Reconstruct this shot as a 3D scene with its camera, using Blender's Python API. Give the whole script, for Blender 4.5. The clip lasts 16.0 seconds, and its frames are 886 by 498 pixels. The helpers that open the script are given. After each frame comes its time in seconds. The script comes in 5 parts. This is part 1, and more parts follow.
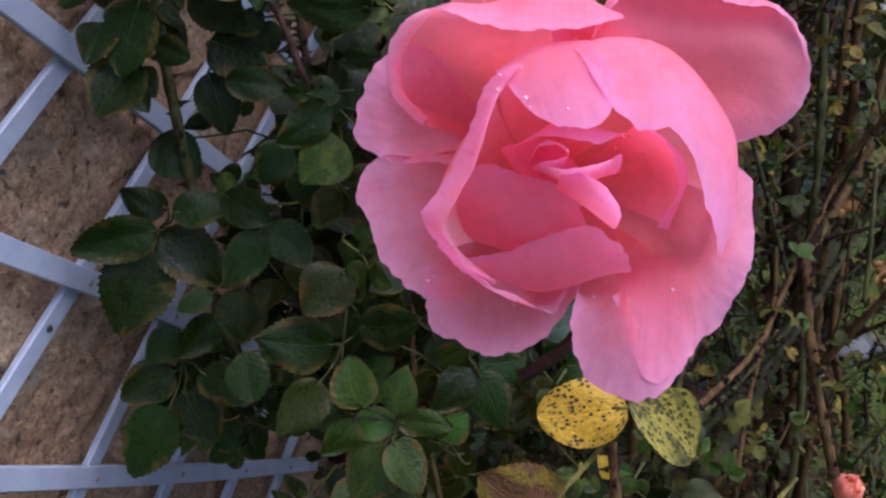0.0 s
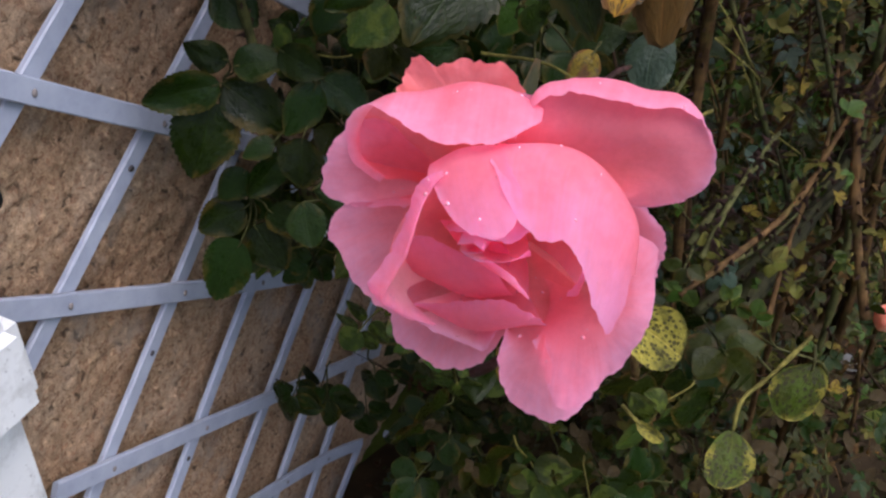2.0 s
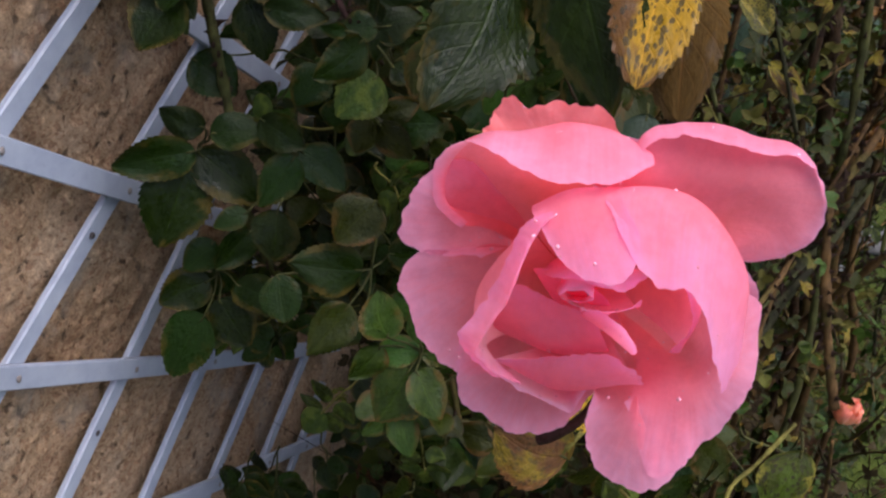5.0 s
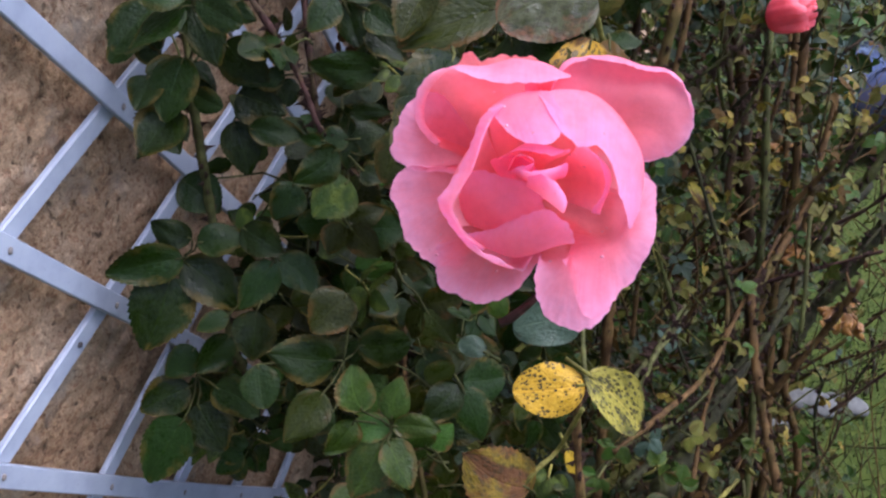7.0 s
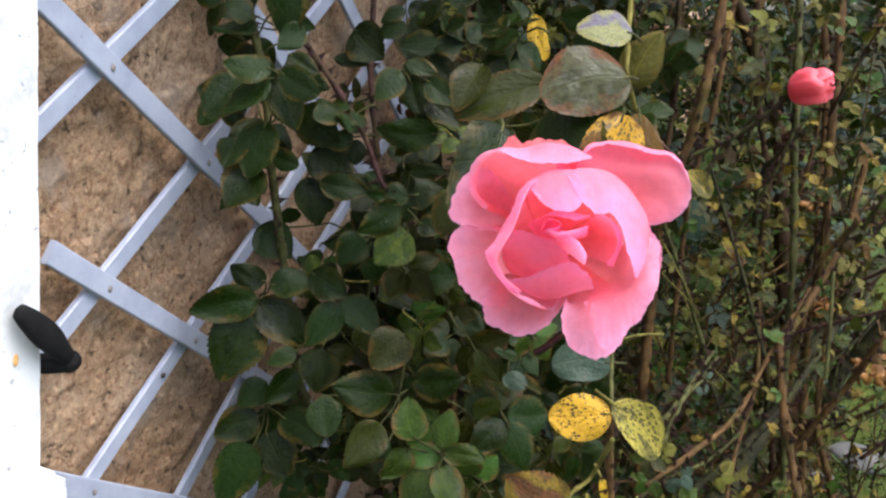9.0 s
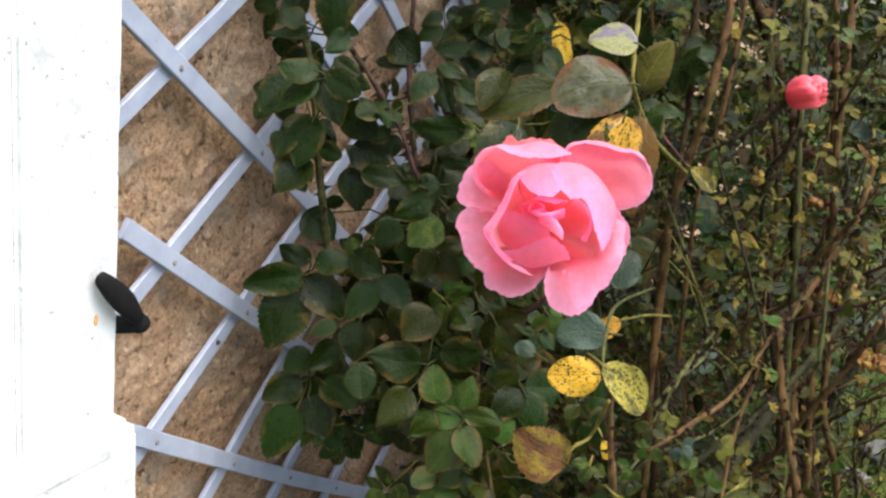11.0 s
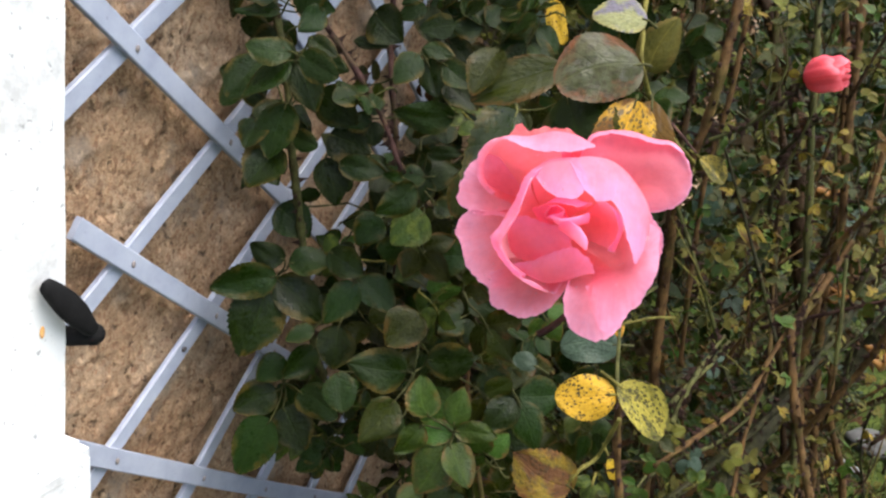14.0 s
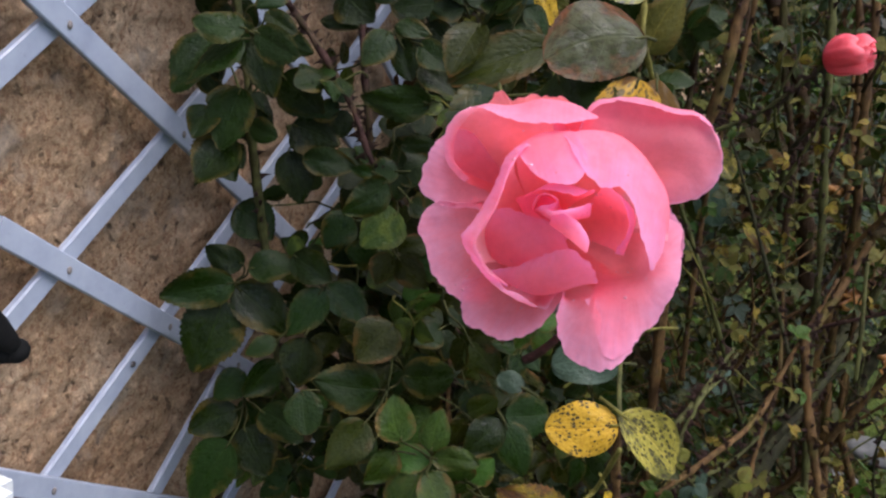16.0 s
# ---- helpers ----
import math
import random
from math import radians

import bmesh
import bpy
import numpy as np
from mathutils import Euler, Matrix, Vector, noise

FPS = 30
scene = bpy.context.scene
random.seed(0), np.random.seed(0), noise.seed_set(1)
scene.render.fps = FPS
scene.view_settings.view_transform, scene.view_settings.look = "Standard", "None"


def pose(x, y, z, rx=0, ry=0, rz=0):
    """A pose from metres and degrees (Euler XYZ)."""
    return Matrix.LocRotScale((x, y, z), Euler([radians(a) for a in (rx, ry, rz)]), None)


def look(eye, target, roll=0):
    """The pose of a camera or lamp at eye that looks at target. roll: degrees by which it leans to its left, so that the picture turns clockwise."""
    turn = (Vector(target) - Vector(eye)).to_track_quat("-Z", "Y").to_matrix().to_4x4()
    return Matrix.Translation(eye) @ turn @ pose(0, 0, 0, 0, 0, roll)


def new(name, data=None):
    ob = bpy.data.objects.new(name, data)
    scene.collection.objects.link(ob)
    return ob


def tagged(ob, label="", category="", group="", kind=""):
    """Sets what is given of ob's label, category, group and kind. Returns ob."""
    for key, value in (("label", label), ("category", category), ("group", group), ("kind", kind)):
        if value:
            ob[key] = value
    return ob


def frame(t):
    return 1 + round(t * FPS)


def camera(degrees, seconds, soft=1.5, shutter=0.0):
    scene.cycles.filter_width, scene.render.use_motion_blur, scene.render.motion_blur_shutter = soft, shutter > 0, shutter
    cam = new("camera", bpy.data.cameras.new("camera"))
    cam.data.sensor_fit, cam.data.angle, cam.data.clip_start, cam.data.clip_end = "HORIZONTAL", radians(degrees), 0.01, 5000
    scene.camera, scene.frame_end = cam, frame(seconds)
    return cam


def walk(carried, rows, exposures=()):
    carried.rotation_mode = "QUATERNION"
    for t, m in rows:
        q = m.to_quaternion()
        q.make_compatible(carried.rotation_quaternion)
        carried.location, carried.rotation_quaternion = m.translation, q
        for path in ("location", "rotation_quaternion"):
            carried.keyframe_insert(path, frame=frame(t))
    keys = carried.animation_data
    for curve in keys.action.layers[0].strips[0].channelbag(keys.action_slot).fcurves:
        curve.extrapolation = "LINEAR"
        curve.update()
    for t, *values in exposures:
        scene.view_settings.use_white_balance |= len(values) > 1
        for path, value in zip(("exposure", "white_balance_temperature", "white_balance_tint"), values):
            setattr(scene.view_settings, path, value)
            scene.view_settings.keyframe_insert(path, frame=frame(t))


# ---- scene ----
cam = camera(51.5, 16.0, soft=2.4)
PATH = [
    (0, (0.535, -0.488, 1.375), (0.022, 1.291, 0.618), 5.3),
    (0.5, (0.547, -0.491, 1.397), (0.024, 1.228, 0.52), 2.8),
    (1, (0.559, -0.471, 1.417), (0.018, 1.193, 0.448), 1.8),
    (1.5, (0.564, -0.465, 1.457), (0.004, 1.125, 0.382), 2.5),
    (2, (0.564, -0.475, 1.463), (-0.014, 1.004, 0.248), 3.5),
    (2.5, (0.552, -0.47, 1.473), (0.027, 0.936, 0.152), 5.3),
    (3, (0.556, -0.465, 1.493), (0.011, 0.908, 0.145), 5.3),
    (3.5, (0.559, -0.463, 1.508), (0.036, 0.932, 0.173), 6.1),
    (4, (0.548, -0.463, 1.505), (0.034, 0.932, 0.167), 6.6),
    (4.5, (0.535, -0.471, 1.458), (0.069, 1.004, 0.19), 9.0),
    (5, (0.523, -0.483, 1.44), (0.034, 1.154, 0.4), 7.8),
    (5.2, (0.534, -0.494, 1.432), (0.032, 1.187, 0.471), 7.6),
    (7.3, (0.561, -0.606, 1.386), (0.065, 1.234, 0.779), 6.6),
    (7.5, (0.562, -0.613, 1.39), (0.078, 1.234, 0.795), 6.9),
    (8, (0.572, -0.651, 1.39), (0.069, 1.203, 0.833), 6.6),
    (8.5, (0.603, -0.675, 1.405), (0.032, 1.167, 0.875), 6.6),
    (9, (0.584, -0.675, 1.412), (-0.041, 1.146, 0.872), 6.7),
    (9.2, (0.589, -0.679, 1.412), (-0.038, 1.14, 0.866), 6.3),
    (11.3, (0.639, -0.765, 1.434), (-0.102, 1.005, 0.872), 7.0),
    (11.5, (0.638, -0.763, 1.434), (-0.119, 1.002, 0.877), 6.8),
    (12, (0.617, -0.759, 1.437), (-0.092, 1.029, 0.889), 7.1),
    (12.5, (0.608, -0.742, 1.428), (-0.072, 1.052, 0.863), 7.4),
    (13, (0.601, -0.716, 1.42), (-0.073, 1.077, 0.842), 7.3),
    (13.5, (0.595, -0.694, 1.417), (-0.078, 1.093, 0.822), 7.1),
    (14, (0.595, -0.686, 1.419), (-0.066, 1.108, 0.83), 7.2),
    (14.5, (0.578, -0.681, 1.415), (-0.068, 1.121, 0.838), 7.4),
    (15, (0.568, -0.667, 1.409), (-0.041, 1.139, 0.801), 7.6),
    (15.5, (0.591, -0.637, 1.407), (-0.104, 1.148, 0.83), 7.6),
    (16, (0.573, -0.594, 1.391), (-0.067, 1.21, 0.813), 7.3),
]
EXPO = [(0, 1.13, 5450, 22), (0.5, 1.36, 5700, 20), (1, 1.2, 5800, 19), (1.5, 0.96, 5950, 20), (2, 1.12, 6000, 18), (4, 1.12, 6350, 14), (5.2, 1.22, 5950, 17), (7.3, 1.75, 5550, 19), (9.2, 1.92, 6200, 12), (11.3, 2.0, 6400, 10), (14.5, 1.9, 6400, 10), (15.4, 1.83, 6350, 11), (16, 1.38, 6000, 15)]
walk(cam, [(t, look(eye, target, roll)) for t, eye, target, roll in PATH], EXPO)

# ---- daylight: overcast sky ----
SUN_EL, SUN_AZ = 66.0, 108.0
world = bpy.data.worlds.new("overcast_sky")
scene.world = world
world.use_nodes = True
wn = world.node_tree.nodes
sky = wn.new("ShaderNodeTexSky")
sky.sky_type = "NISHITA"
sky.sun_disc = False
sky.sun_elevation, sky.sun_rotation = radians(SUN_EL), radians(SUN_AZ)
sky.dust_density, sky.air_density, sky.ozone_density = 4.0, 1.0, 0.5
wn["Background"].inputs[1].default_value = 0.125
world.node_tree.links.new(sky.outputs[0], wn["Background"].inputs[0])
sun = new("sun", bpy.data.lights.new("sun", "SUN"))
sun.data.energy, sun.data.angle, sun.data.color = 1.5, radians(60), (1.0, 0.97, 0.93)
sd = Vector((math.sin(radians(SUN_AZ)) * math.cos(radians(SUN_EL)), math.cos(radians(SUN_AZ)) * math.cos(radians(SUN_EL)), math.sin(radians(SUN_EL))))
sun.matrix_world = look(sd * 20, (0, 0, 0))


# ---- material helpers ----
def material(name, rough=0.6, metal=0.0, spec=0.5):
    m = bpy.data.materials.new(name)
    m.use_nodes = True
    p = m.node_tree.nodes["Principled BSDF"]
    p.inputs["Roughness"].default_value = rough
    p.inputs["Metallic"].default_value = metal
    p.inputs["Specular IOR Level"].default_value = spec
    return m, m.node_tree, p


def node(nt, kind, **inputs):
    n = nt.nodes.new(kind)
    for k, v in inputs.items():
        n.inputs[k.replace("_", " ")].default_value = v
    return n


def ramp(nt, fac, stops):
    r = nt.nodes.new("ShaderNodeValToRGB")
    e = r.color_ramp.elements
    while len(e) < len(stops):
        e.new(0.5)
    for i, (pos, col) in enumerate(stops):
        e[i].position = pos
        e[i].color = (*col, 1) if len(col) == 3 else col
    nt.links.new(fac, r.inputs[0])
    return r.outputs[0]


def mixc(nt, fac, a, b, mode="MIX"):
    m = nt.nodes.new("ShaderNodeMix")
    m.data_type, m.blend_type = "RGBA", mode
    for sock, v in ((m.inputs[0], fac), (m.inputs[6], a), (m.inputs[7], b)):
        if isinstance(v, bpy.types.NodeSocket):
            nt.links.new(v, sock)
        elif isinstance(v, (int, float)):
            sock.default_value = v
        else:
            sock.default_value = (*v, 1)
    return m.outputs[2]


def calc(nt, op, a, b=0.0):
    m = nt.nodes.new("ShaderNodeMath")
    m.operation = op
    for sock, v in ((m.inputs[0], a), (m.inputs[1], b)):
        if isinstance(v, bpy.types.NodeSocket):
            nt.links.new(v, sock)
        else:
            sock.default_value = v
    return m.outputs[0]


def coord(nt, what="Object"):
    return nt.nodes.new("ShaderNodeTexCoord").outputs[what]


def noise_tex(nt, vec, scale, detail=4.0, rough=0.55):
    n = node(nt, "ShaderNodeTexNoise", Scale=scale, Detail=detail, Roughness=rough)
    nt.links.new(vec, n.inputs["Vector"])
    return n.outputs[0]


def bump(nt, p, height, strength, dist):
    b = node(nt, "ShaderNodeBump", Strength=strength, Distance=dist)
    nt.links.new(height, b.inputs["Height"])
    nt.links.new(b.outputs[0], p.inputs["Normal"])


def rand(nt):
    return nt.nodes.new("ShaderNodeObjectInfo").outputs["Random"]


def uv_parts(nt):
    s = nt.nodes.new("ShaderNodeSeparateXYZ")
    nt.links.new(coord(nt, "UV"), s.inputs[0])
    return s.outputs[0], s.outputs[1]


# ---- materials ----
def stone_mat():
    m, nt, p = material("rough_tan_stone", 0.95, spec=0.15)
    c = coord(nt)
    warp = nt.nodes.new("ShaderNodeVectorMath")
    warp.operation = "MULTIPLY_ADD"
    wn_ = node(nt, "ShaderNodeTexNoise", Scale=60.0, Detail=3.0)
    nt.links.new(c, wn_.inputs["Vector"])
    nt.links.new(wn_.outputs["Color"], warp.inputs[0])
    warp.inputs[1].default_value = (0.014, 0.014, 0.014)
    nt.links.new(c, warp.inputs[2])
    w = warp.outputs[0]
    big = noise_tex(nt, c, 6.0, 4, 0.6)
    fine = noise_tex(nt, c, 420.0, 3, 0.7)
    clump = noise_tex(nt, w, 170.0, 5, 0.8)
    cell = node(nt, "ShaderNodeTexVoronoi", Scale=190.0)
    nt.links.new(w, cell.inputs["Vector"])
    base = ramp(nt, big, [(0.3, (0.34, 0.225, 0.135)), (0.5, (0.41, 0.29, 0.185)), (0.7, (0.46, 0.365, 0.26))])
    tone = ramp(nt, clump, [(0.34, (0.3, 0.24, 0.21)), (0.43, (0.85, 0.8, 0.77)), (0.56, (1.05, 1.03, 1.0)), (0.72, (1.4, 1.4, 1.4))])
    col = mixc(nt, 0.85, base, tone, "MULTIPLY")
    grain = nt.nodes.new("ShaderNodeSeparateColor")
    nt.links.new(cell.outputs["Color"], grain.inputs[0])
    col = mixc(nt, 0.6, col, ramp(nt, grain.outputs[0], [(0.0, (0.6, 0.42, 0.36)), (0.3, (1, 0.95, 0.92)), (0.7, (1, 1, 1)), (1.0, (1.5, 1.45, 1.38))]), "MULTIPLY")
    col = mixc(nt, 0.55, col, ramp(nt, fine, [(0.3, (0.35, 0.3, 0.28)), (0.5, (1, 1, 1)), (0.72, (1.5, 1.46, 1.4))]), "MULTIPLY")
    # pits carry their shade in the colour; h sinks the same spots
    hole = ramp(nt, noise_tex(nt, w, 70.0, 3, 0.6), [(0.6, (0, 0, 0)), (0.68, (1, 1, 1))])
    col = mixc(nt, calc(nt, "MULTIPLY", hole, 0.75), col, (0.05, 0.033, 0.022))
    grey = ramp(nt, noise_tex(nt, c, 10.0, 5, 0.65), [(0.54, (0, 0, 0)), (0.66, (1, 1, 1))])
    col = mixc(nt, calc(nt, "MULTIPLY", grey, 0.5), col, (0.34, 0.31, 0.265))
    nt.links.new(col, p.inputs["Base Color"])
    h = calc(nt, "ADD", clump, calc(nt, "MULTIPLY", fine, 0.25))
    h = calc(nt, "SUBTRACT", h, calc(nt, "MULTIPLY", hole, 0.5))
    bump(nt, p, h, 1.0, 0.0055)
    return m


def white_mat():
    m, nt, p = material("white_masonry_paint", 0.62, spec=0.35)
    c = coord(nt)
    big = noise_tex(nt, c, 7.0, 5, 0.6)
    col = ramp(nt, big, [(0.25, (0.55, 0.57, 0.565)), (0.5, (0.63, 0.65, 0.645)), (0.75, (0.69, 0.7, 0.695))])
    specks = ramp(nt, noise_tex(nt, c, 140.0, 2), [(0.28, (0.25, 0.25, 0.25)), (0.34, (1, 1, 1))])
    col = mixc(nt, 0.6, col, specks, "MULTIPLY")
    dirt = ramp(nt, noise_tex(nt, c, 22.0, 6, 0.7), [(0.34, (0.5, 0.49, 0.48)), (0.5, (1, 1, 1))])
    grime = ramp(nt, noise_tex(nt, c, 5.0, 3, 0.6), [(0.45, (1, 1, 1)), (0.62, (0.62, 0.63, 0.64))])
    col = mixc(nt, 0.3, col, grime, "MULTIPLY")
    col = mixc(nt, 0.6, col, dirt, "MULTIPLY")
    nt.links.new(col, p.inputs["Base Color"])
    bump(nt, p, noise_tex(nt, c, 45.0, 5, 0.6), 0.25, 0.003)
    return m


def slat_mat():
    m, nt, p = material("pale_blue_grey_plastic", 0.42, spec=0.45)
    c = coord(nt)
    n = noise_tex(nt, c, 30.0, 5, 0.6)
    col = ramp(nt, n, [(0.25, (0.25, 0.285, 0.36)), (0.5, (0.315, 0.35, 0.43)), (0.75, (0.37, 0.41, 0.48))])
    r = rand(nt)
    col = mixc(nt, calc(nt, "MULTIPLY", r, 0.18), col, (0.27, 0.29, 0.33))
    spots = ramp(nt, noise_tex(nt, c, 160.0, 3), [(0.2, (0.45, 0.42, 0.38)), (0.33, (1, 1, 1))])
    col = mixc(nt, 0.45, col, spots, "MULTIPLY")
    nt.links.new(col, p.inputs["Base Color"])
    bump(nt, p, noise_tex(nt, c, 220.0, 3), 0.1, 0.001)
    return m


def plain_mat(name, a, b, rough=0.6, scale=60.0, metal=0.0, relief=0.2):
    m, nt, p = material(name, rough, metal)
    c = coord(nt)
    n = noise_tex(nt, c, scale, 5, 0.6)
    nt.links.new(ramp(nt, n, [(0.3, a), (0.7, b)]), p.inputs["Base Color"])
    bump(nt, p, noise_tex(nt, c, scale * 4, 4), relief, 0.002)
    return m


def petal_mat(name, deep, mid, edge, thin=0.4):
    """Petal tissue: salmon towards the claw, pale pink along the margin with sky sheen painted in on the bloom, thin
    enough to let light through.
    """
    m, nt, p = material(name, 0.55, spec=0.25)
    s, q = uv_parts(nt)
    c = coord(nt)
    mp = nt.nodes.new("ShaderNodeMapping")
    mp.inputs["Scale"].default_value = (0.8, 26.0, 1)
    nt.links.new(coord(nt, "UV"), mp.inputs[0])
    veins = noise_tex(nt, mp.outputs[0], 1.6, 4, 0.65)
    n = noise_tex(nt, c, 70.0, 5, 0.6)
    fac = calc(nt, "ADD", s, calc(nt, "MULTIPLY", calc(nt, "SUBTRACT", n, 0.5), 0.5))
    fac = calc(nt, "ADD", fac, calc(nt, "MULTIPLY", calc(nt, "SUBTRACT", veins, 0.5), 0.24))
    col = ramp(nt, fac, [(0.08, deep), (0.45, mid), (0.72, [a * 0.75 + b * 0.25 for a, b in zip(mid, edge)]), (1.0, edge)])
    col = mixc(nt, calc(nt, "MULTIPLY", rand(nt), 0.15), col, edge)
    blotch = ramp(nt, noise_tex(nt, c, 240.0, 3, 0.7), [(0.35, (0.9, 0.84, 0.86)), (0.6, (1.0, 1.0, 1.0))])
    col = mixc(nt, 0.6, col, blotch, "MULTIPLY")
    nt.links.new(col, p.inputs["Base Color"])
    p.inputs["Sheen Weight"].default_value = 0.14
    p.inputs["Sheen Tint"].default_value = (0.95, 0.7, 1.0, 1)
    wet = ramp(nt, noise_tex(nt, c, 130.0, 3), [(0.35, (0.32, 0.32, 0.32)), (0.65, (0.62, 0.62, 0.62))])
    nt.links.new(wet, p.inputs["Roughness"])
    h = calc(nt, "ADD", calc(nt, "MULTIPLY", noise_tex(nt, c, 300.0, 4, 0.6), 0.7), calc(nt, "MULTIPLY", veins, 0.4))
    bump(nt, p, h, 0.38, 0.0012)
    tr = nt.nodes.new("ShaderNodeBsdfTranslucent")
    nt.links.new(col, tr.inputs[0])
    mx = nt.nodes.new("ShaderNodeMixShader")
    mx.inputs[0].default_value = thin
    nt.links.new(p.outputs[0], mx.inputs[1])
    nt.links.new(tr.outputs[0], mx.inputs[2])
    nt.links.new(mx.outputs[0], nt.nodes["Material Output"].inputs[0])
    return m


def leaf_mat(name, dark, light, rim, rim_amount=0.5, spots=0.0, gloss=0.32, patch=None, tint=0.47):
    """Leaf blade: netted veins along the midrib, a browned margin, optional black spot."""
    m, nt, p = material(name, gloss, spec=0.17)
    u, v = uv_parts(nt)
    off = nt.nodes.new("ShaderNodeVectorMath")
    off.operation = "MULTIPLY_ADD"
    nt.links.new(rand(nt), off.inputs[0])
    off.inputs[1].default_value = (37, 23, 11)
    nt.links.new(coord(nt, "UV"), off.inputs[2])
    c = off.outputs[0]
    lat = calc(nt, "ABSOLUTE", calc(nt, "SUBTRACT", calc(nt, "MULTIPLY", v, 2.0), 1.0))
    n = noise_tex(nt, c, 3.0, 5, 0.6)
    col = ramp(nt, n, [(0.3, dark), (0.7, light)])
    col = mixc(nt, rand(nt), col, mixc(nt, 0.5, dark, light), "MIX")
    hue = nt.nodes.new("ShaderNodeHueSaturation")
    nt.links.new(col, hue.inputs["Color"])
    nt.links.new(calc(nt, "ADD", 0.6, calc(nt, "MULTIPLY", rand(nt), 0.6)), hue.inputs["Value"])
    nt.links.new(calc(nt, "ADD", tint, calc(nt, "MULTIPLY", rand(nt), 0.04)), hue.inputs["Hue"])
    col = hue.outputs[0]
    mott = ramp(nt, noise_tex(nt, c, 16.0, 4, 0.7), [(0.3, (0.6, 0.62, 0.5)), (0.55, (1, 1, 1)), (0.75, (1.5, 1.4, 1.0))])
    col = mixc(nt, 0.7, col, mott, "MULTIPLY")
    # side veins run forward from the midrib
    ph = calc(nt, "SUBTRACT", calc(nt, "MULTIPLY", u, 6.5), calc(nt, "MULTIPLY", lat, 1.7))
    saw = calc(nt, "ABSOLUTE", calc(nt, "SUBTRACT", calc(nt, "FRACT", ph), 0.5))
    vein = ramp(nt, saw, [(0.0, (1, 1, 1)), (0.07, (0, 0, 0))])
    rib = ramp(nt, lat, [(0.0, (1, 1, 1)), (0.05, (0, 0, 0))])
    veins = calc(nt, "MAXIMUM", calc(nt, "MULTIPLY", vein, 0.45), rib)
    col = mixc(nt, calc(nt, "MULTIPLY", veins, 0.28), col, (light[0] * 1.7, light[1] * 1.5, light[2] * 1.3))
    edge = calc(nt, "MAXIMUM", lat, ramp(nt, u, [(0.75, (0, 0, 0)), (1.0, (1, 1, 1))]))
    edge = calc(nt, "ADD", edge, calc(nt, "MULTIPLY", calc(nt, "SUBTRACT", noise_tex(nt, c, 3.2, 5, 0.7), 0.5), 1.9))
    e = ramp(nt, edge, [(0.68 if rim_amount < 0.9 else 0.5, (0, 0, 0)), (1.1 if rim_amount < 0.9 else 0.9, (1, 1, 1))])
    where = ramp(nt, noise_tex(nt, c, 1.1, 2), [(0.4, (0, 0, 0)), (0.6, (1, 1, 1))]) if rim_amount < 0.71 else 1.0
    col = mixc(nt, calc(nt, "MULTIPLY", calc(nt, "MULTIPLY", e, where), rim_amount), col, rim)
    if patch:
        pt = ramp(nt, noise_tex(nt, c, 2.2, 3), [(0.5, (0, 0, 0)), (0.6, (1, 1, 1))])
        col = mixc(nt, calc(nt, "MULTIPLY", pt, 0.9), col, patch)
    if spots:
        # black spot: round dots of many sizes, thicker in patches
        vor = node(nt, "ShaderNodeTexVoronoi", Scale=15.0)
        nt.links.new(c, vor.inputs["Vector"])
        sep = nt.nodes.new("ShaderNodeSeparateColor")
        nt.links.new(vor.outputs["Color"], sep.inputs[0])
        reach = calc(nt, "MULTIPLY", sep.outputs[0], calc(nt, "MULTIPLY", noise_tex(nt, c, 3.5, 2), 1.2 if patch else 0.85))
        gap = calc(nt, "ADD", calc(nt, "SUBTRACT", vor.outputs["Distance"], reach), calc(nt, "MULTIPLY", calc(nt, "SUBTRACT", noise_tex(nt, c, 40.0, 2), 0.5), 0.15))
        d = ramp(nt, gap, [(0.0, (1, 1, 1)), (0.08, (0, 0, 0))])
        col = mixc(nt, calc(nt, "MULTIPLY", d, spots), col, (0.025, 0.022, 0.012))
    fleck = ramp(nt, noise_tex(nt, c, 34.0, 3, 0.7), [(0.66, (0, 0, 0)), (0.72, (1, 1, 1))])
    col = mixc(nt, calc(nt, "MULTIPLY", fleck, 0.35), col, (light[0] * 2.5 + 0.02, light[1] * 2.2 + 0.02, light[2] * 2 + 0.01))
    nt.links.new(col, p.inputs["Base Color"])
    r = ramp(nt, noise_tex(nt, c, 4.0, 4, 0.6), [(0.38, (gloss * 0.5,) * 3), (0.55, (gloss * 1.6,) * 3)])
    nt.links.new(r, p.inputs["Roughness"])
    bump(nt, p, calc(nt, "SUBTRACT", noise_tex(nt, c, 13.0, 3), calc(nt, "MULTIPLY", veins, 0.35)), 0.28, 0.006)
    tr = nt.nodes.new("ShaderNodeBsdfTranslucent")
    nt.links.new(col, tr.inputs[0])
    mx = nt.nodes.new("ShaderNodeMixShader")
    mx.inputs[0].default_value = 0.16
    nt.links.new(p.outputs[0], mx.inputs[1])
    nt.links.new(tr.outputs[0], mx.inputs[2])
    nt.links.new(mx.outputs[0], nt.nodes["Material Output"].inputs[0])
    return m


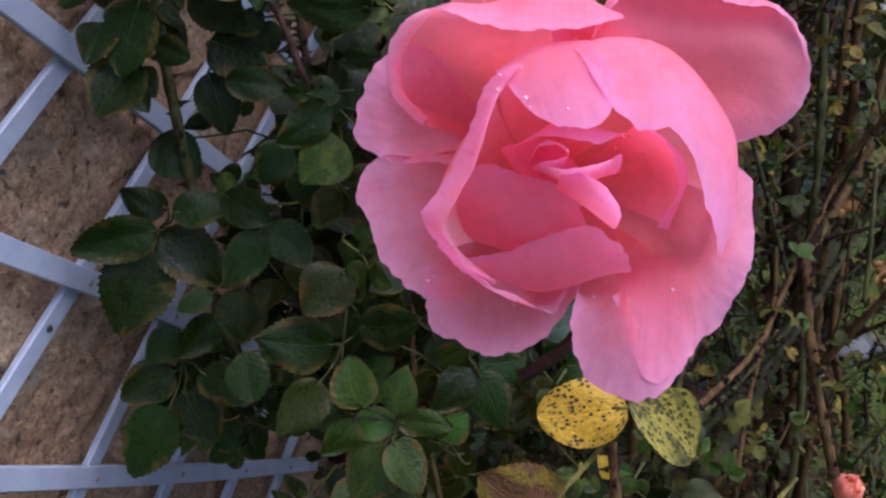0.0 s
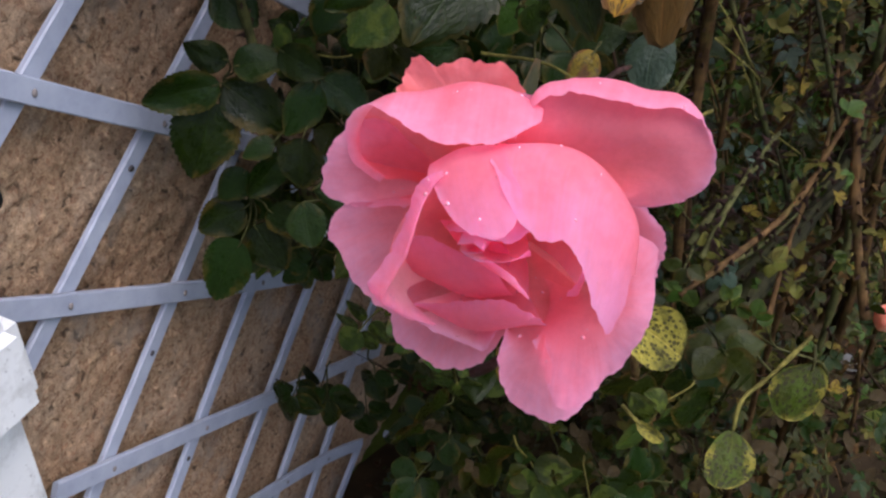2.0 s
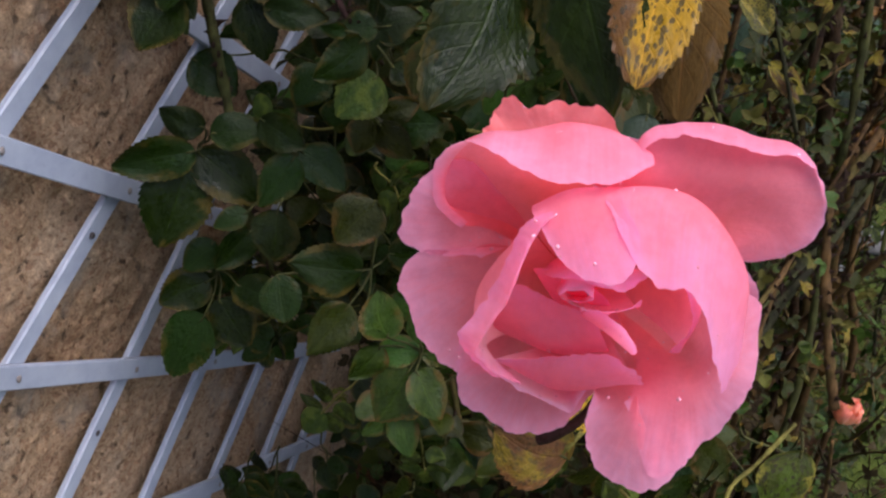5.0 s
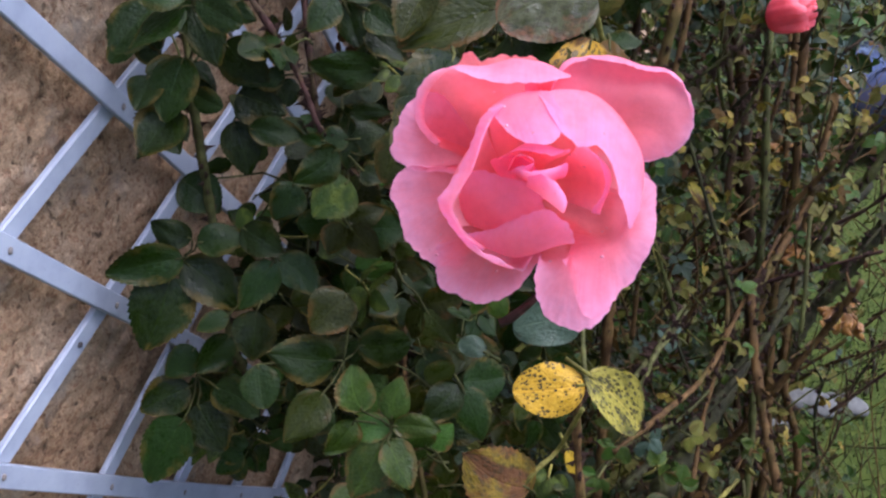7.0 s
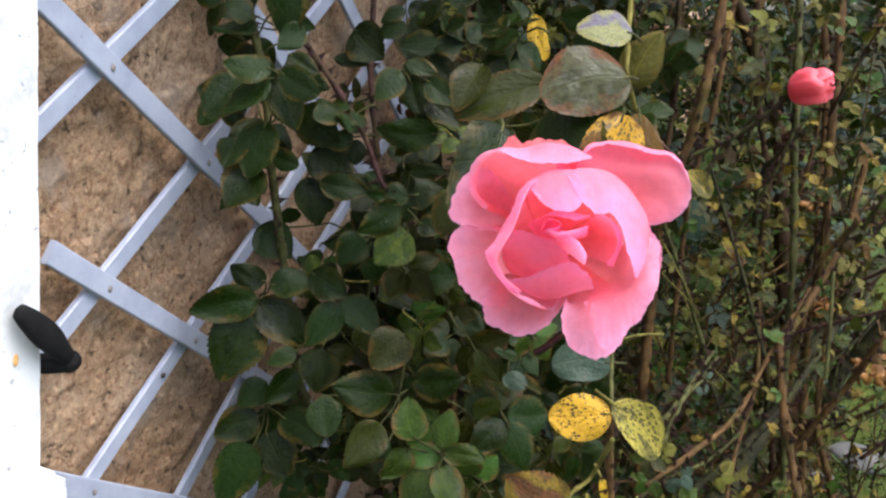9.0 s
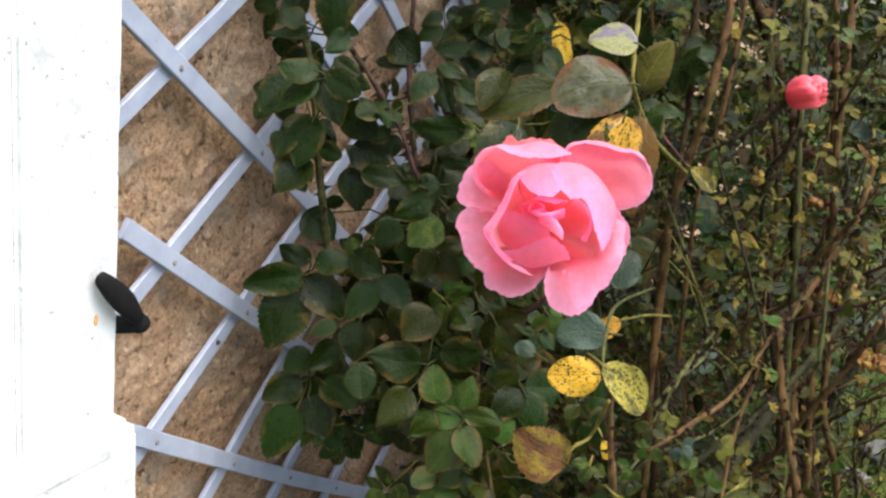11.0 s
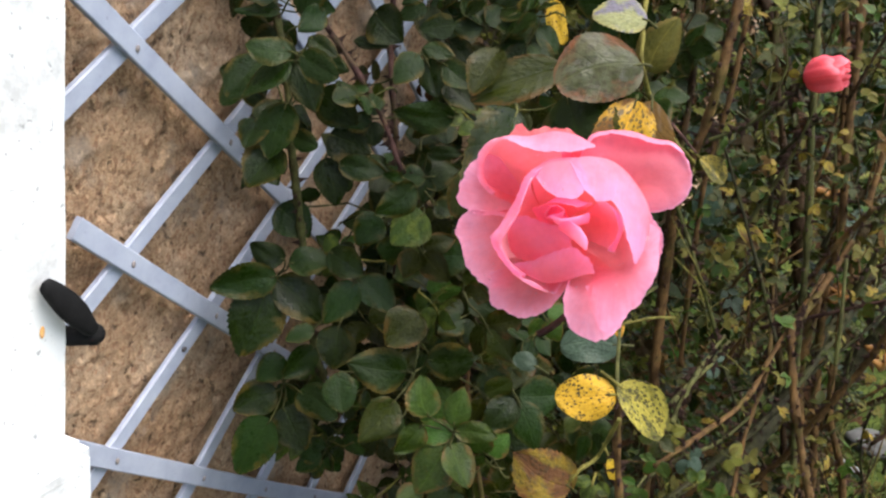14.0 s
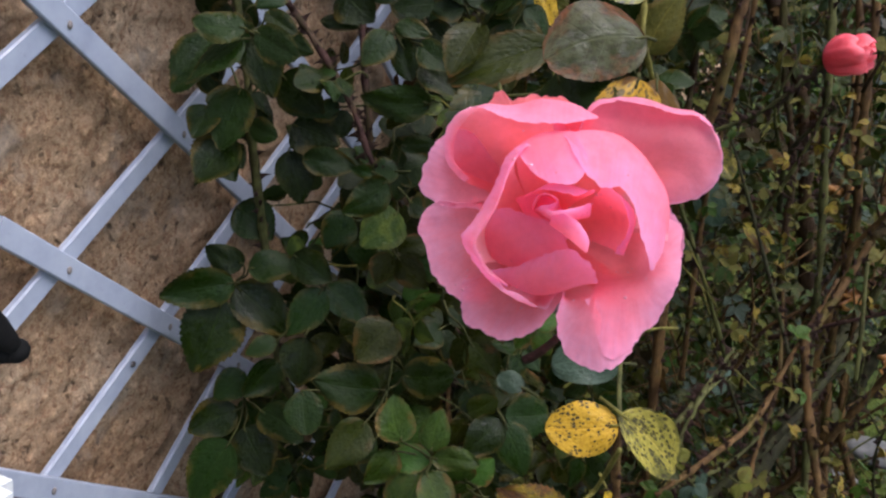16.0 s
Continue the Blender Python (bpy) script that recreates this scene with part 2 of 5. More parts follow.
def bark_mat(name, a, b, rough=0.75):
    m, nt, p = material(name, rough, spec=0.12)
    c = coord(nt)
    st = nt.nodes.new("ShaderNodeMapping")
    st.inputs["Scale"].default_value = (1, 1, 0.25)
    nt.links.new(c, st.inputs[0])
    n = noise_tex(nt, st.outputs[0], 130.0, 5, 0.65)
    n2 = noise_tex(nt, c, 18.0, 3)
    col = mixc(nt, n2, ramp(nt, n, [(0.3, a), (0.7, b)]), a)
    spot = ramp(nt, noise_tex(nt, c, 55.0, 5, 0.7), [(0.4, (0.35, 0.3, 0.28)), (0.55, (1, 1, 1)), (0.7, (1.7, 1.6, 1.3))])
    col = mixc(nt, 0.8, col, spot, "MULTIPLY")
    lichen = ramp(nt, noise_tex(nt, c, 26.0, 4, 0.6), [(0.52, (0, 0, 0)), (0.66, (1, 1, 1))])
    col = mixc(nt, calc(nt, "MULTIPLY", lichen, 0.5), col, (0.045, 0.05, 0.01))
    nt.links.new(col, p.inputs["Base Color"])
    bump(nt, p, n, 1.0, 0.003)
    return m


STONE, WHITE, SLAT = stone_mat(), white_mat(), slat_mat()
IRON = plain_mat("black_painted_iron", (0.003, 0.003, 0.003), (0.008, 0.008, 0.008), 0.85, 90)
IRON.node_tree.nodes["Principled BSDF"].inputs["Specular IOR Level"].default_value = 0.15
RIVET = plain_mat("rusty_rivet", (0.14, 0.12, 0.11), (0.26, 0.23, 0.22), 0.6, 300)
HOLE = plain_mat("dark_rivet_hole", (0.03, 0.025, 0.025), (0.06, 0.05, 0.05), 0.9, 300)
RUST = plain_mat("rust_stain", (0.55, 0.27, 0.08), (0.7, 0.42, 0.15), 0.9, 300)
# edge colours of PETAL and PETAL_IN: pale margin plus painted lilac sky sheen
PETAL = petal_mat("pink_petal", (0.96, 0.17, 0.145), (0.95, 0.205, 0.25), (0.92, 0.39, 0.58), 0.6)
PETAL_IN = petal_mat("rose_heart_petal", (0.97, 0.39, 0.35), (0.96, 0.335, 0.39), (0.94, 0.46, 0.74), 0.74)
PETAL_BACK = petal_mat("coral_cream_petal", (0.93, 0.4, 0.34), (0.94, 0.36, 0.4), (0.93, 0.24, 0.25))
PETAL_RED = petal_mat("coral_red_petal", (0.6, 0.03, 0.04), (0.78, 0.075, 0.10), (0.85, 0.2, 0.24))
PETAL_DRY = petal_mat("withered_petal", (0.06, 0.026, 0.005), (0.17, 0.075, 0.012), (0.26, 0.125, 0.022), 0.1)
PETAL_PALE = petal_mat("pink_and_cream_petal", (0.9, 0.55, 0.2), (0.92, 0.45, 0.22), (0.92, 0.32, 0.24))
LEAF = {
    "g": leaf_mat("dark_green_leaf", (0.0042, 0.0125, 0.0014), (0.0145, 0.0325, 0.0032), (0.09, 0.06, 0.012), 0.7),
    "o": leaf_mat("olive_green_leaf", (0.0095, 0.016, 0.0011), (0.03, 0.039, 0.0032), (0.11, 0.05, 0.014), 0.62),
    "yg": leaf_mat("yellowing_green_leaf", (0.0112, 0.026, 0.0036), (0.035, 0.055, 0.0075), (0.12, 0.09, 0.02), 0.4, 0.0, 0.4, (0.06, 0.08, 0.01)),
    "yo": leaf_mat("orange_yellow_leaf", (0.26, 0.13, 0.008), (0.38, 0.21, 0.014), (0.12, 0.05, 0.013), 0.5, 0.8, 0.5, (0.06, 0.024, 0.007), 0.492),
    # darker copy of the brown leaf, with shade under the bush in its colour
    "dk": leaf_mat("shaded_brown_leaf", (0.014, 0.009, 0.005), (0.05, 0.03, 0.013), (0.02, 0.012, 0.006), 0.5, 0.0, 0.7, None, 0.495),
    "f": leaf_mat("fresh_green_leaf", (0.0135, 0.0405, 0.0045), (0.042, 0.087, 0.0105), (0.12, 0.05, 0.015), 0.69),
    "lo": leaf_mat("light_olive_leaf", (0.045, 0.055, 0.008), (0.135, 0.13, 0.022), (0.12, 0.07, 0.02), 0.5, 0.0, 0.5),
    "y1": leaf_mat("yellow_black_spotted_leaf", (0.34, 0.18, 0.012), (0.44, 0.26, 0.025), (0.3, 0.18, 0.02), 0.3, 0.95, 0.5, None, 0.481),
    "y3": leaf_mat("yellow_green_spotted_leaf", (0.15, 0.12, 0.018), (0.25, 0.2, 0.042), (0.2, 0.17, 0.035), 0.5, 0.85, 0.5, (0.055, 0.055, 0.012), 0.478),
    "sg": leaf_mat("green_spotted_leaf", (0.03, 0.045, 0.006), (0.07, 0.08, 0.013), (0.22, 0.19, 0.03), 0.75, 0.85, 0.5, (0.05, 0.075, 0.01), 0.49),
    "y2": leaf_mat("yellow_brown_leaf", (0.13, 0.1, 0.012), (0.26, 0.18, 0.022), (0.1, 0.035, 0.014), 0.8, 0.5, 0.5, (0.08, 0.032, 0.016), 0.49),
    "b": leaf_mat("browned_green_leaf", (0.016, 0.026, 0.006), (0.037, 0.047, 0.013), (0.1, 0.036, 0.013), 0.98, 0.5, 0.5, (0.052, 0.057, 0.028)),
    "p": leaf_mat("pale_mottled_leaf", (0.108, 0.12, 0.048), (0.24, 0.24, 0.12), (0.3, 0.24, 0.05), 0.6, 0.25, 0.5, (0.12, 0.11, 0.16)),
    "bl": leaf_mat("blue_green_leaf", (0.017, 0.033, 0.022), (0.045, 0.07, 0.048), (0.08, 0.1, 0.07), 0.3),
    "br": leaf_mat("dry_brown_leaf", (0.028, 0.011, 0.004), (0.08, 0.034, 0.01), (0.03, 0.018, 0.008), 0.6, 0.0, 0.8, None, 0.495),
}
BARK = {
    "green": bark_mat("green_cane_bark", (0.036, 0.042, 0.014), (0.11, 0.1, 0.034)),
    "brown": bark_mat("brown_cane_bark", (0.055, 0.03, 0.011), (0.17, 0.1, 0.039)),
    "red": bark_mat("reddish_stem_bark", (0.04, 0.02, 0.018), (0.1, 0.05, 0.04)),
    "dark": bark_mat("dark_old_bark", (0.0238, 0.0136, 0.0068), (0.0765, 0.0442, 0.0204)),
    "moss": bark_mat("mossy_limb_bark", (0.016, 0.016, 0.008), (0.056, 0.0544, 0.0224)),
    "yell": bark_mat("yellow_green_stalk", (0.1, 0.09, 0.02), (0.2, 0.18, 0.045)),
}
GRASS = plain_mat("lawn_grass", (0.018, 0.03, 0.004), (0.055, 0.07, 0.012), 0.9, 14.0, relief=0.8)
BLADE = plain_mat("grass_blade", (0.026, 0.04, 0.01), (0.06, 0.08, 0.022), 0.6, 9.0, relief=0.0)
SOIL = plain_mat("damp_garden_soil", (0.009, 0.006, 0.003), (0.03, 0.02, 0.01), 0.95, 14.0, relief=0.6)
for wet in (GRASS, BLADE, SOIL):
    wet.node_tree.nodes["Principled BSDF"].inputs["Specular IOR Level"].default_value = 0.08
PALESTONE = plain_mat("pale_garden_stone", (0.035, 0.035, 0.033), (0.09, 0.089, 0.083), 0.85, 30.0, relief=0.5)
CARPAINT = plain_mat("dark_blue_car_paint", (0.035, 0.042, 0.09), (0.045, 0.055, 0.11), 0.15, 3.0, relief=0.0)
GLASS = plain_mat("dark_car_glass", (0.02, 0.022, 0.025), (0.03, 0.033, 0.036), 0.05, 3.0, relief=0.0)
TYRE = plain_mat("black_tyre_rubber", (0.012, 0.012, 0.012), (0.03, 0.03, 0.03), 0.85, 50.0)
LAMP = plain_mat("pale_headlamp_plastic", (0.7, 0.72, 0.75), (0.8, 0.8, 0.82), 0.2, 20.0, relief=0.0)
DEW, _, dp = material("rain_drop_water", 0.12, spec=0.4)
dp.inputs["Transmission Weight"].default_value = 0.15
dp.inputs["IOR"].default_value = 1.33
dp.inputs["Base Color"].default_value = (0.95, 0.4, 0.52, 1)


# ---- mesh helpers ----
def mesh_of(name, bm, mat, smooth=True):
    me = bpy.data.meshes.new(name)
    bm.to_mesh(me)
    bm.free()
    me.materials.append(mat)
    if smooth:
        me.polygons.foreach_set("use_smooth", [True] * len(me.polygons))
    return me


def part(name, bm, mat, parent=None, label="", smooth=True, m=None):
    ob = new(name, mesh_of(name, bm, mat, smooth) if isinstance(bm, bmesh.types.BMesh) else bm)
    if parent:
        ob.parent = parent
    if m is not None:
        ob.matrix_basis = m
    if label:
        ob["label"] = label
    return ob


def box(sx, sy, sz, bevel=0.0, seg=2, centre=(0, 0, 0)):
    bm = bmesh.new()
    bmesh.ops.create_cube(bm, size=1.0, matrix=Matrix.Translation(centre) @ Matrix.Diagonal((sx, sy, sz, 1)))
    if bevel:
        bmesh.ops.bevel(bm, geom=bm.edges[:], offset=bevel, segments=seg, affect="EDGES", profile=0.6)
    return bm


def grid_bm(nu, nv, f):
    """A sheet of nu x nv cells through f(i/nu, j/nv), with a UV map of the same parameters."""
    bm = bmesh.new()
    uvl = bm.loops.layers.uv.new("UVMap")
    vs = [[bm.verts.new(f(i / nu, j / nv)) for j in range(nv + 1)] for i in range(nu + 1)]
    for i in range(nu):
        for j in range(nv):
            fc = bm.faces.new((vs[i][j], vs[i + 1][j], vs[i + 1][j + 1], vs[i][j + 1]))
            for lp, (a, b) in zip(fc.loops, ((i, j), (i + 1, j), (i + 1, j + 1), (i, j + 1))):
                lp[uvl].uv = (a / nu, b / nv)
    return bm


def smooth_path(pts, n=6):
    """Catmull-Rom through the points."""
    p = [Vector(q) for q in pts]
    p = [2 * p[0] - p[1]] + p + [2 * p[-1] - p[-2]]
    out = []
    for i in range(1, len(p) - 2):
        for k in range(n):
            t = k / n
            out.append(0.5 * ((2 * p[i]) + (p[i + 1] - p[i - 1]) * t + (2 * p[i - 1] - 5 * p[i] + 4 * p[i + 1] - p[i + 2]) * t * t + (3 * p[i] - p[i - 1] - 3 * p[i + 1] + p[i + 2]) * t ** 3))
    out.append(p[-2])
    return out


def tube(path, r0, r1, sides=7, wobble=0.0, bm=None):
    bm = bm or bmesh.new()
    rings = []
    x = None
    for i, c in enumerate(path):
        d = (path[min(i + 1, len(path) - 1)] - path[max(i - 1, 0)]).normalized()
        if x is None:
            x = d.orthogonal().normalized()
        x = (x - d * x.dot(d)).normalized()
        y = d.cross(x)
        r = r0 + (r1 - r0) * i / (len(path) - 1)
        r *= 1 + wobble * (noise.noise(c * 60) + 0.6 * noise.noise(c * 170))
        rings.append([bm.verts.new(c + (x * math.cos(a) + y * math.sin(a)) * r) for a in [2 * math.pi * k / sides for k in range(sides)]])
    for a, b in zip(rings, rings[1:]):
        for k in range(sides):
            bm.faces.new((a[k], a[(k + 1) % sides], b[(k + 1) % sides], b[k]))
    bm.faces.new(rings[0][::-1])
    bm.faces.new(rings[-1])
    return bm


# ---- ground, house wall ----
def ground_sheet():
    bm = bmesh.new()
    xs = [-60, -20, -5] + [i * 0.25 for i in range(-8, 25)] + [8, 12, 25, 80]
    ys = [-60, -20, -5] + [i * 0.25 for i in range(-8, 41)] + [14, 20, 40, 160]
    vs = [[bm.verts.new((x, y, 0.02 * noise.noise(Vector((x, y, 0)) * 1.7) if abs(x) < 9 and abs(y) < 12 else 0)) for y in ys] for x in xs]
    for i in range(len(xs) - 1):
        for j in range(len(ys) - 1):
            bm.faces.new((vs[i][j], vs[i + 1][j], vs[i + 1][j + 1], vs[i][j + 1]))
    return bm


tagged(part("ground", ground_sheet(), GRASS), "mown green lawn round the flower bed", "ground", kind="structure")


def bed():
    def f(u, v):
        y = -0.6 + v * 3.0
        x = u * (1.05 - 0.12 * max(0.0, y - 0.6))
        edge = min(u, 1 - u, v, 1 - v) * 8
        return Vector((x + 0.06 * noise.noise(Vector((y * 3, 0, 1))) * u, y, 0.03 * min(1, edge) + 0.02 * noise.noise(Vector((x * 5, y * 5, 0)))))
    return grid_bm(24, 50, f)


tagged(part("flower_bed", bed(), SOIL), "dark damp soil of the bed along the wall", "soil", kind="structure")


def wall_face():
    """Rough face of the house wall, pitted and slightly uneven."""
    ys = [-3.0, -2, -1.2, -0.7, -0.4, -0.22] + [-0.16 + i * 0.0045 for i in range(200)] + [0.75 + i * 0.02 for i in range(100)] + [3, 4, 6, 9]
    zs = [-0.05, 0.1, 0.2, 0.3] + [0.36 + i * 0.0045 for i in range(258)] + [1.55, 1.7, 2.0, 2.5, 3.2]
    bm = bmesh.new()
    vs = []
    for y in ys:
        col = []
        for z in zs:
            q = Vector((0, y, z))
            d = 0.006 * noise.noise(q * 9) + 0.004 * noise.noise(q * 38) + 0.0038 * noise.noise(q * 90) - 0.004
            pit = noise.noise(q * 55 + Vector((7, 3, 1)))
            d -= 0.006 * max(0.0, pit - 0.42)
            col.append(bm.verts.new((min(d, 0.004), y, z)))
        vs.append(col)
    for i in range(len(ys) - 1):
        for j in range(len(zs) - 1):
            bm.faces.new((vs[i][j], vs[i + 1][j], vs[i + 1][j + 1], vs[i][j + 1]))
    # returns, back and top give the wall its thickness
    back = [bm.verts.new((-0.45, y, z)) for y, z in ((-3, -0.05), (9, -0.05), (9, 3.2), (-3, 3.2))]
    bm.faces.new(back[::-1])
    bm.faces.new([vs[i][-1] for i in range(len(ys))] + [back[2], back[3]])
    bm.faces.new([vs[-1][j] for j in range(len(zs))][::-1] + [back[1], back[2]])
    bm.faces.new([vs[0][j] for j in range(len(zs))] + [back[3], back[0]])
    return bm


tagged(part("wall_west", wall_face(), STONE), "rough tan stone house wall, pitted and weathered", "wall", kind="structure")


# ---- white window surround with sill ----
EDGE = -0.122
surround = tagged(new("window_surround"), "white painted masonry window surround with a projecting sill", "window surround", kind="structure")


def wavy_box(x0, x1, y0, y1, z0, z1, n, amp):
    """A plastered band: box with its free edge a little uneven."""
    bm = box(x1 - x0, y1 - y0, z1 - z0, centre=((x0 + x1) / 2, (y0 + y1) / 2, (z0 + z1) / 2))
    bmesh.ops.subdivide_edges(bm, edges=[e for e in bm.edges if abs(e.verts[0].co.z - e.verts[1].co.z) > 0.01], cuts=n)
    bmesh.ops.bevel(bm, geom=[e for e in bm.edges if e.is_boundary is False and len(e.link_faces) == 2 and e.calc_face_angle(0) > 1.0], offset=0.004, segments=2, affect="EDGES")
    for v in bm.verts:
        if v.co.y > y1 - 0.02:
            v.co.y += amp * noise.noise(Vector((0, 0, v.co.z * 22))) + amp * 0.6 * noise.noise(Vector((3, 0, v.co.z * 70)))
        if v.co.x > x1 - 0.02:
            v.co.x += amp * 0.5 * noise.noise(Vector((v.co.y * 9, 5, v.co.z * 9)))
    return bm


part("jamb", wavy_box(-0.02, 0.06, -0.238, EDGE, 0.985, 2.4, 60, 0.002), WHITE, surround, smooth=False)
part("casing", wavy_box(-0.02, 0.0605, -0.42, -0.2395, 0.985, 2.4, 60, 0.0008), WHITE, surround, smooth=False)
part("apron", wavy_box(-0.02, 0.058, -1.5, EDGE, 0.0, 0.90, 40, 0.0015), WHITE, surround, smooth=False)


def sill():
    bm = box(0.12, 1.4, 0.10, centre=(0.03, -0.815, 0.942))
    bmesh.ops.bevel(bm, geom=bm.edges[:], offset=0.012, segments=4, affect="EDGES")
    bmesh.ops.subdivide_edges(bm, edges=[e for e in bm.edges if e.calc_length() > 0.06], cuts=6)
    for v in bm.verts:
        v.co += Vector((1, 1, 1)) * 0.002 * noise.noise(v.co * 7)
        if v.co.z > 0.96:
            v.co.z -= 0.06 * max(0, v.co.x - 0.02)
    return bm


part("window_sill", sill(), WHITE, surround, "white painted sill with worn rounded edges", smooth=False)
part("reveal", box(0.06, 0.02, 1.4, 0.004, centre=(-0.0, -0.431, 1.7)), WHITE, surround)
part("window_pane", box(0.01, 0.9, 1.3, centre=(-0.015, -0.9, 1.66)), GLASS, surround, "dark window glass")


# ---- trellis ----
trellis = tagged(new("trellis"), "pale blue-grey expanding lattice trellis fixed to the stone wall", "trellis")
SW, ST = 0.0222, 0.007


# each slat runs along z = z0 + m * y + c * y * y between two y; the plastic bows a little
FALL = (
    (1.94, -0.74, 0.0, 0.19, 0.76), (1.717, -0.74, 0.0, -0.1, 0.76), (1.52, -0.69, 0.0, -0.115, 0.74), (1.312, -0.692, 0.0, -0.115, 0.72),
    (1.105, -0.699, 0.0, -0.076, 0.68), (0.885, -0.658, 0.045, -0.092, 0.66), (0.657, -0.591, 0.0, -0.092, 0.62), (0.431, -0.365, -0.406, -0.092, 0.545), (0.299, -0.695, 0.0, 0.1, 0.6),
)
RISE = (
    (1.53, 0.659, 0.0, -0.108, 0.41), (1.318, 0.659, 0.0, -0.108, 0.72), (1.11, 0.661, 0.0, -0.108, 0.75), (0.914, 0.676, 0.0, -0.108, 0.75), (0.687, 0.896, -0.226, -0.108, 0.72),
    (0.452, 1.02, -0.35, -0.108, 0.68), (0.211, 1.068, -0.279, -0.06, 0.66), (-0.032, 1.193, -0.332, 0.1, 0.65), (-0.225, 1.03, 0.0, 0.33, 0.62), (-0.3, 0.71, 0.0, 0.42, 0.56), (-0.5, 0.743, 0.0, 0.48, 0.68),
)


def slat(z0, m, c, ya, yb, x, k, width=SW):
    """A thin flat bar swept along its line, with softened edges."""
    n = 14
    prof = [(-0.5, -0.36), (-0.36, -0.5), (0.36, -0.5), (0.5, -0.36), (0.5, 0.36), (0.36, 0.5), (-0.36, 0.5), (-0.5, 0.36)]
    bm = bmesh.new()
    rings = []
    for i in range(n + 1):
        y = ya + (yb - ya) * i / n
        t = Vector((0, 1, m + 2 * c * y)).normalized()
        up = Vector((0, -t.z, t.y))
        o = Vector((x + 0.0012 * noise.noise(Vector((k + 9, y * 5, 0))), y, z0 + m * y + c * y * y + 0.001 * noise.noise(Vector((k, y * 5, 0)))))
        ring = []
        for a, b in prof:
            bb = math.copysign(width * 0.5 - (0.0012 if abs(b) < 0.4 else 0.0), b)
            aa = math.copysign(ST * 0.5 - (0.0012 if abs(a) < 0.4 else 0.0), a)
            ring.append(bm.verts.new(o + Vector((aa, 0, 0)) + up * bb))
        rings.append(ring)
    for p, q in zip(rings, rings[1:]):
        for i in range(8):
            bm.faces.new((p[i], p[(i + 1) % 8], q[(i + 1) % 8], q[i]))
    bm.faces.new(rings[0][::-1])
    bm.faces.new(rings[-1])
    bmesh.ops.recalc_face_normals(bm, faces=bm.faces[:])
    part("slat", bm, SLAT, trellis, smooth=False)


for k, row in enumerate(FALL):
    slat(*row, 0.0225, k)
for k, row in enumerate(RISE):
    slat(*row, 0.0145, k + 20, 0.0205)
rv = bmesh.new()
bmesh.ops.create_uvsphere(rv, u_segments=8, v_segments=5, radius=0.0038, matrix=Matrix.Diagonal((0.3, 0.8, 1, 1)))
rv = mesh_of("rivet", rv, RIVET)
# no hole is cut: a dark disc on the slat carries its shade
hl = bmesh.new()
bmesh.ops.create_cone(hl, segments=8, radius1=0.0035, radius2=0.003, depth=0.002, cap_ends=True, matrix=Matrix.Rotation(math.pi / 2, 4, "Y"))
hl = mesh_of("rivet_hole", hl, HOLE)
for z0, m, c, ya, yb in FALL:
    for z1, m1, c1, ya1, yb1 in RISE:
        y = (z0 - z1) / (m1 - m)
        for _ in range(6):
            y = (z0 - z1 + (c - c1) * y * y) / (m1 - m)
        z = z0 + m * y + c * y * y
        if max(ya, ya1) + 0.01 < y < min(yb, yb1) - 0.005 and 0.14 < z < 1.75:
            part("rivet", rv, RIVET, trellis, m=Matrix.Translation((0.0268, y + 0.002, z - 0.002)))
for (z0, m, c, _, _), y in ((RISE[3], 0.095), (RISE[4], 0.075), (RISE[5], 0.1), (RISE[6], 0.16)):
    part("rivet_hole", hl, HOLE, trellis, m=Matrix.Translation((0.0184, y, z0 + m * y + c * y * y)))

# ---- shutter dog ----
dog = tagged(new("shutter_dog"), "black iron shutter dog on the edge of the white surround", "shutter catch")


def dog_blade():
    """A forged blade: flat, broadest in the middle, drawn in to a blunt free end and a neck at the pivot."""
    def f(u, v):
        a = 2 * math.pi * v
        w = (0.0062 + 0.0055 * math.sin(math.pi * u ** 0.9) ** 1.3) * (math.sqrt(max(0.0, 1 - (1 - min(1.0, u / 0.07)) ** 2)) + 0.001)
        t = 0.0042 + 0.003 * u
        c, sn = math.cos(a), math.sin(a)
        k = 1 if 0.01 < u < 0.99 else 0.2
        return Vector((k * t * math.copysign(abs(sn) ** 0.6, sn) + 0.004 * math.sin(u * 3) + 0.0006 * noise.noise(Vector((u * 9, v * 5, 1))), 0.08 * (u - 0.5), k * w * math.copysign(abs(c) ** 0.8, c)))
    return grid_bm(20, 16, f)


dc = Vector((0.070, -0.133, 1.112))
part("blade", dog_blade(), IRON, dog, m=Matrix.Translation(dc) @ Matrix.Rotation(radians(-48), 4, "X"))
kb = bmesh.new()
bmesh.ops.create_uvsphere(kb, u_segments=16, v_segments=12, radius=0.0108, matrix=Matrix.Diagonal((0.9, 1.0, 0.9, 1)))
part("knob", kb, IRON, dog, m=Matrix.Translation((0.068, -0.1015, 1.077)))
part("pin", tube([Vector((0.068, -0.103, 1.077)), Vector((0.056, -0.113, 1.076)), Vector((0.03, -0.119, 1.073)), Vector((0.0, -0.117, 1.071))], 0.009, 0.0085, 10), IRON, dog)
rs = bmesh.new()
bmesh.ops.create_icosphere(rs, subdivisions=2, radius=0.004, matrix=Matrix.Diagonal((0.2, 0.7, 1.4, 1)))
part("rust_mark", rs, RUST, surround, "small orange rust stain", m=Matrix.Translation((0.061, -0.152, 1.094)))


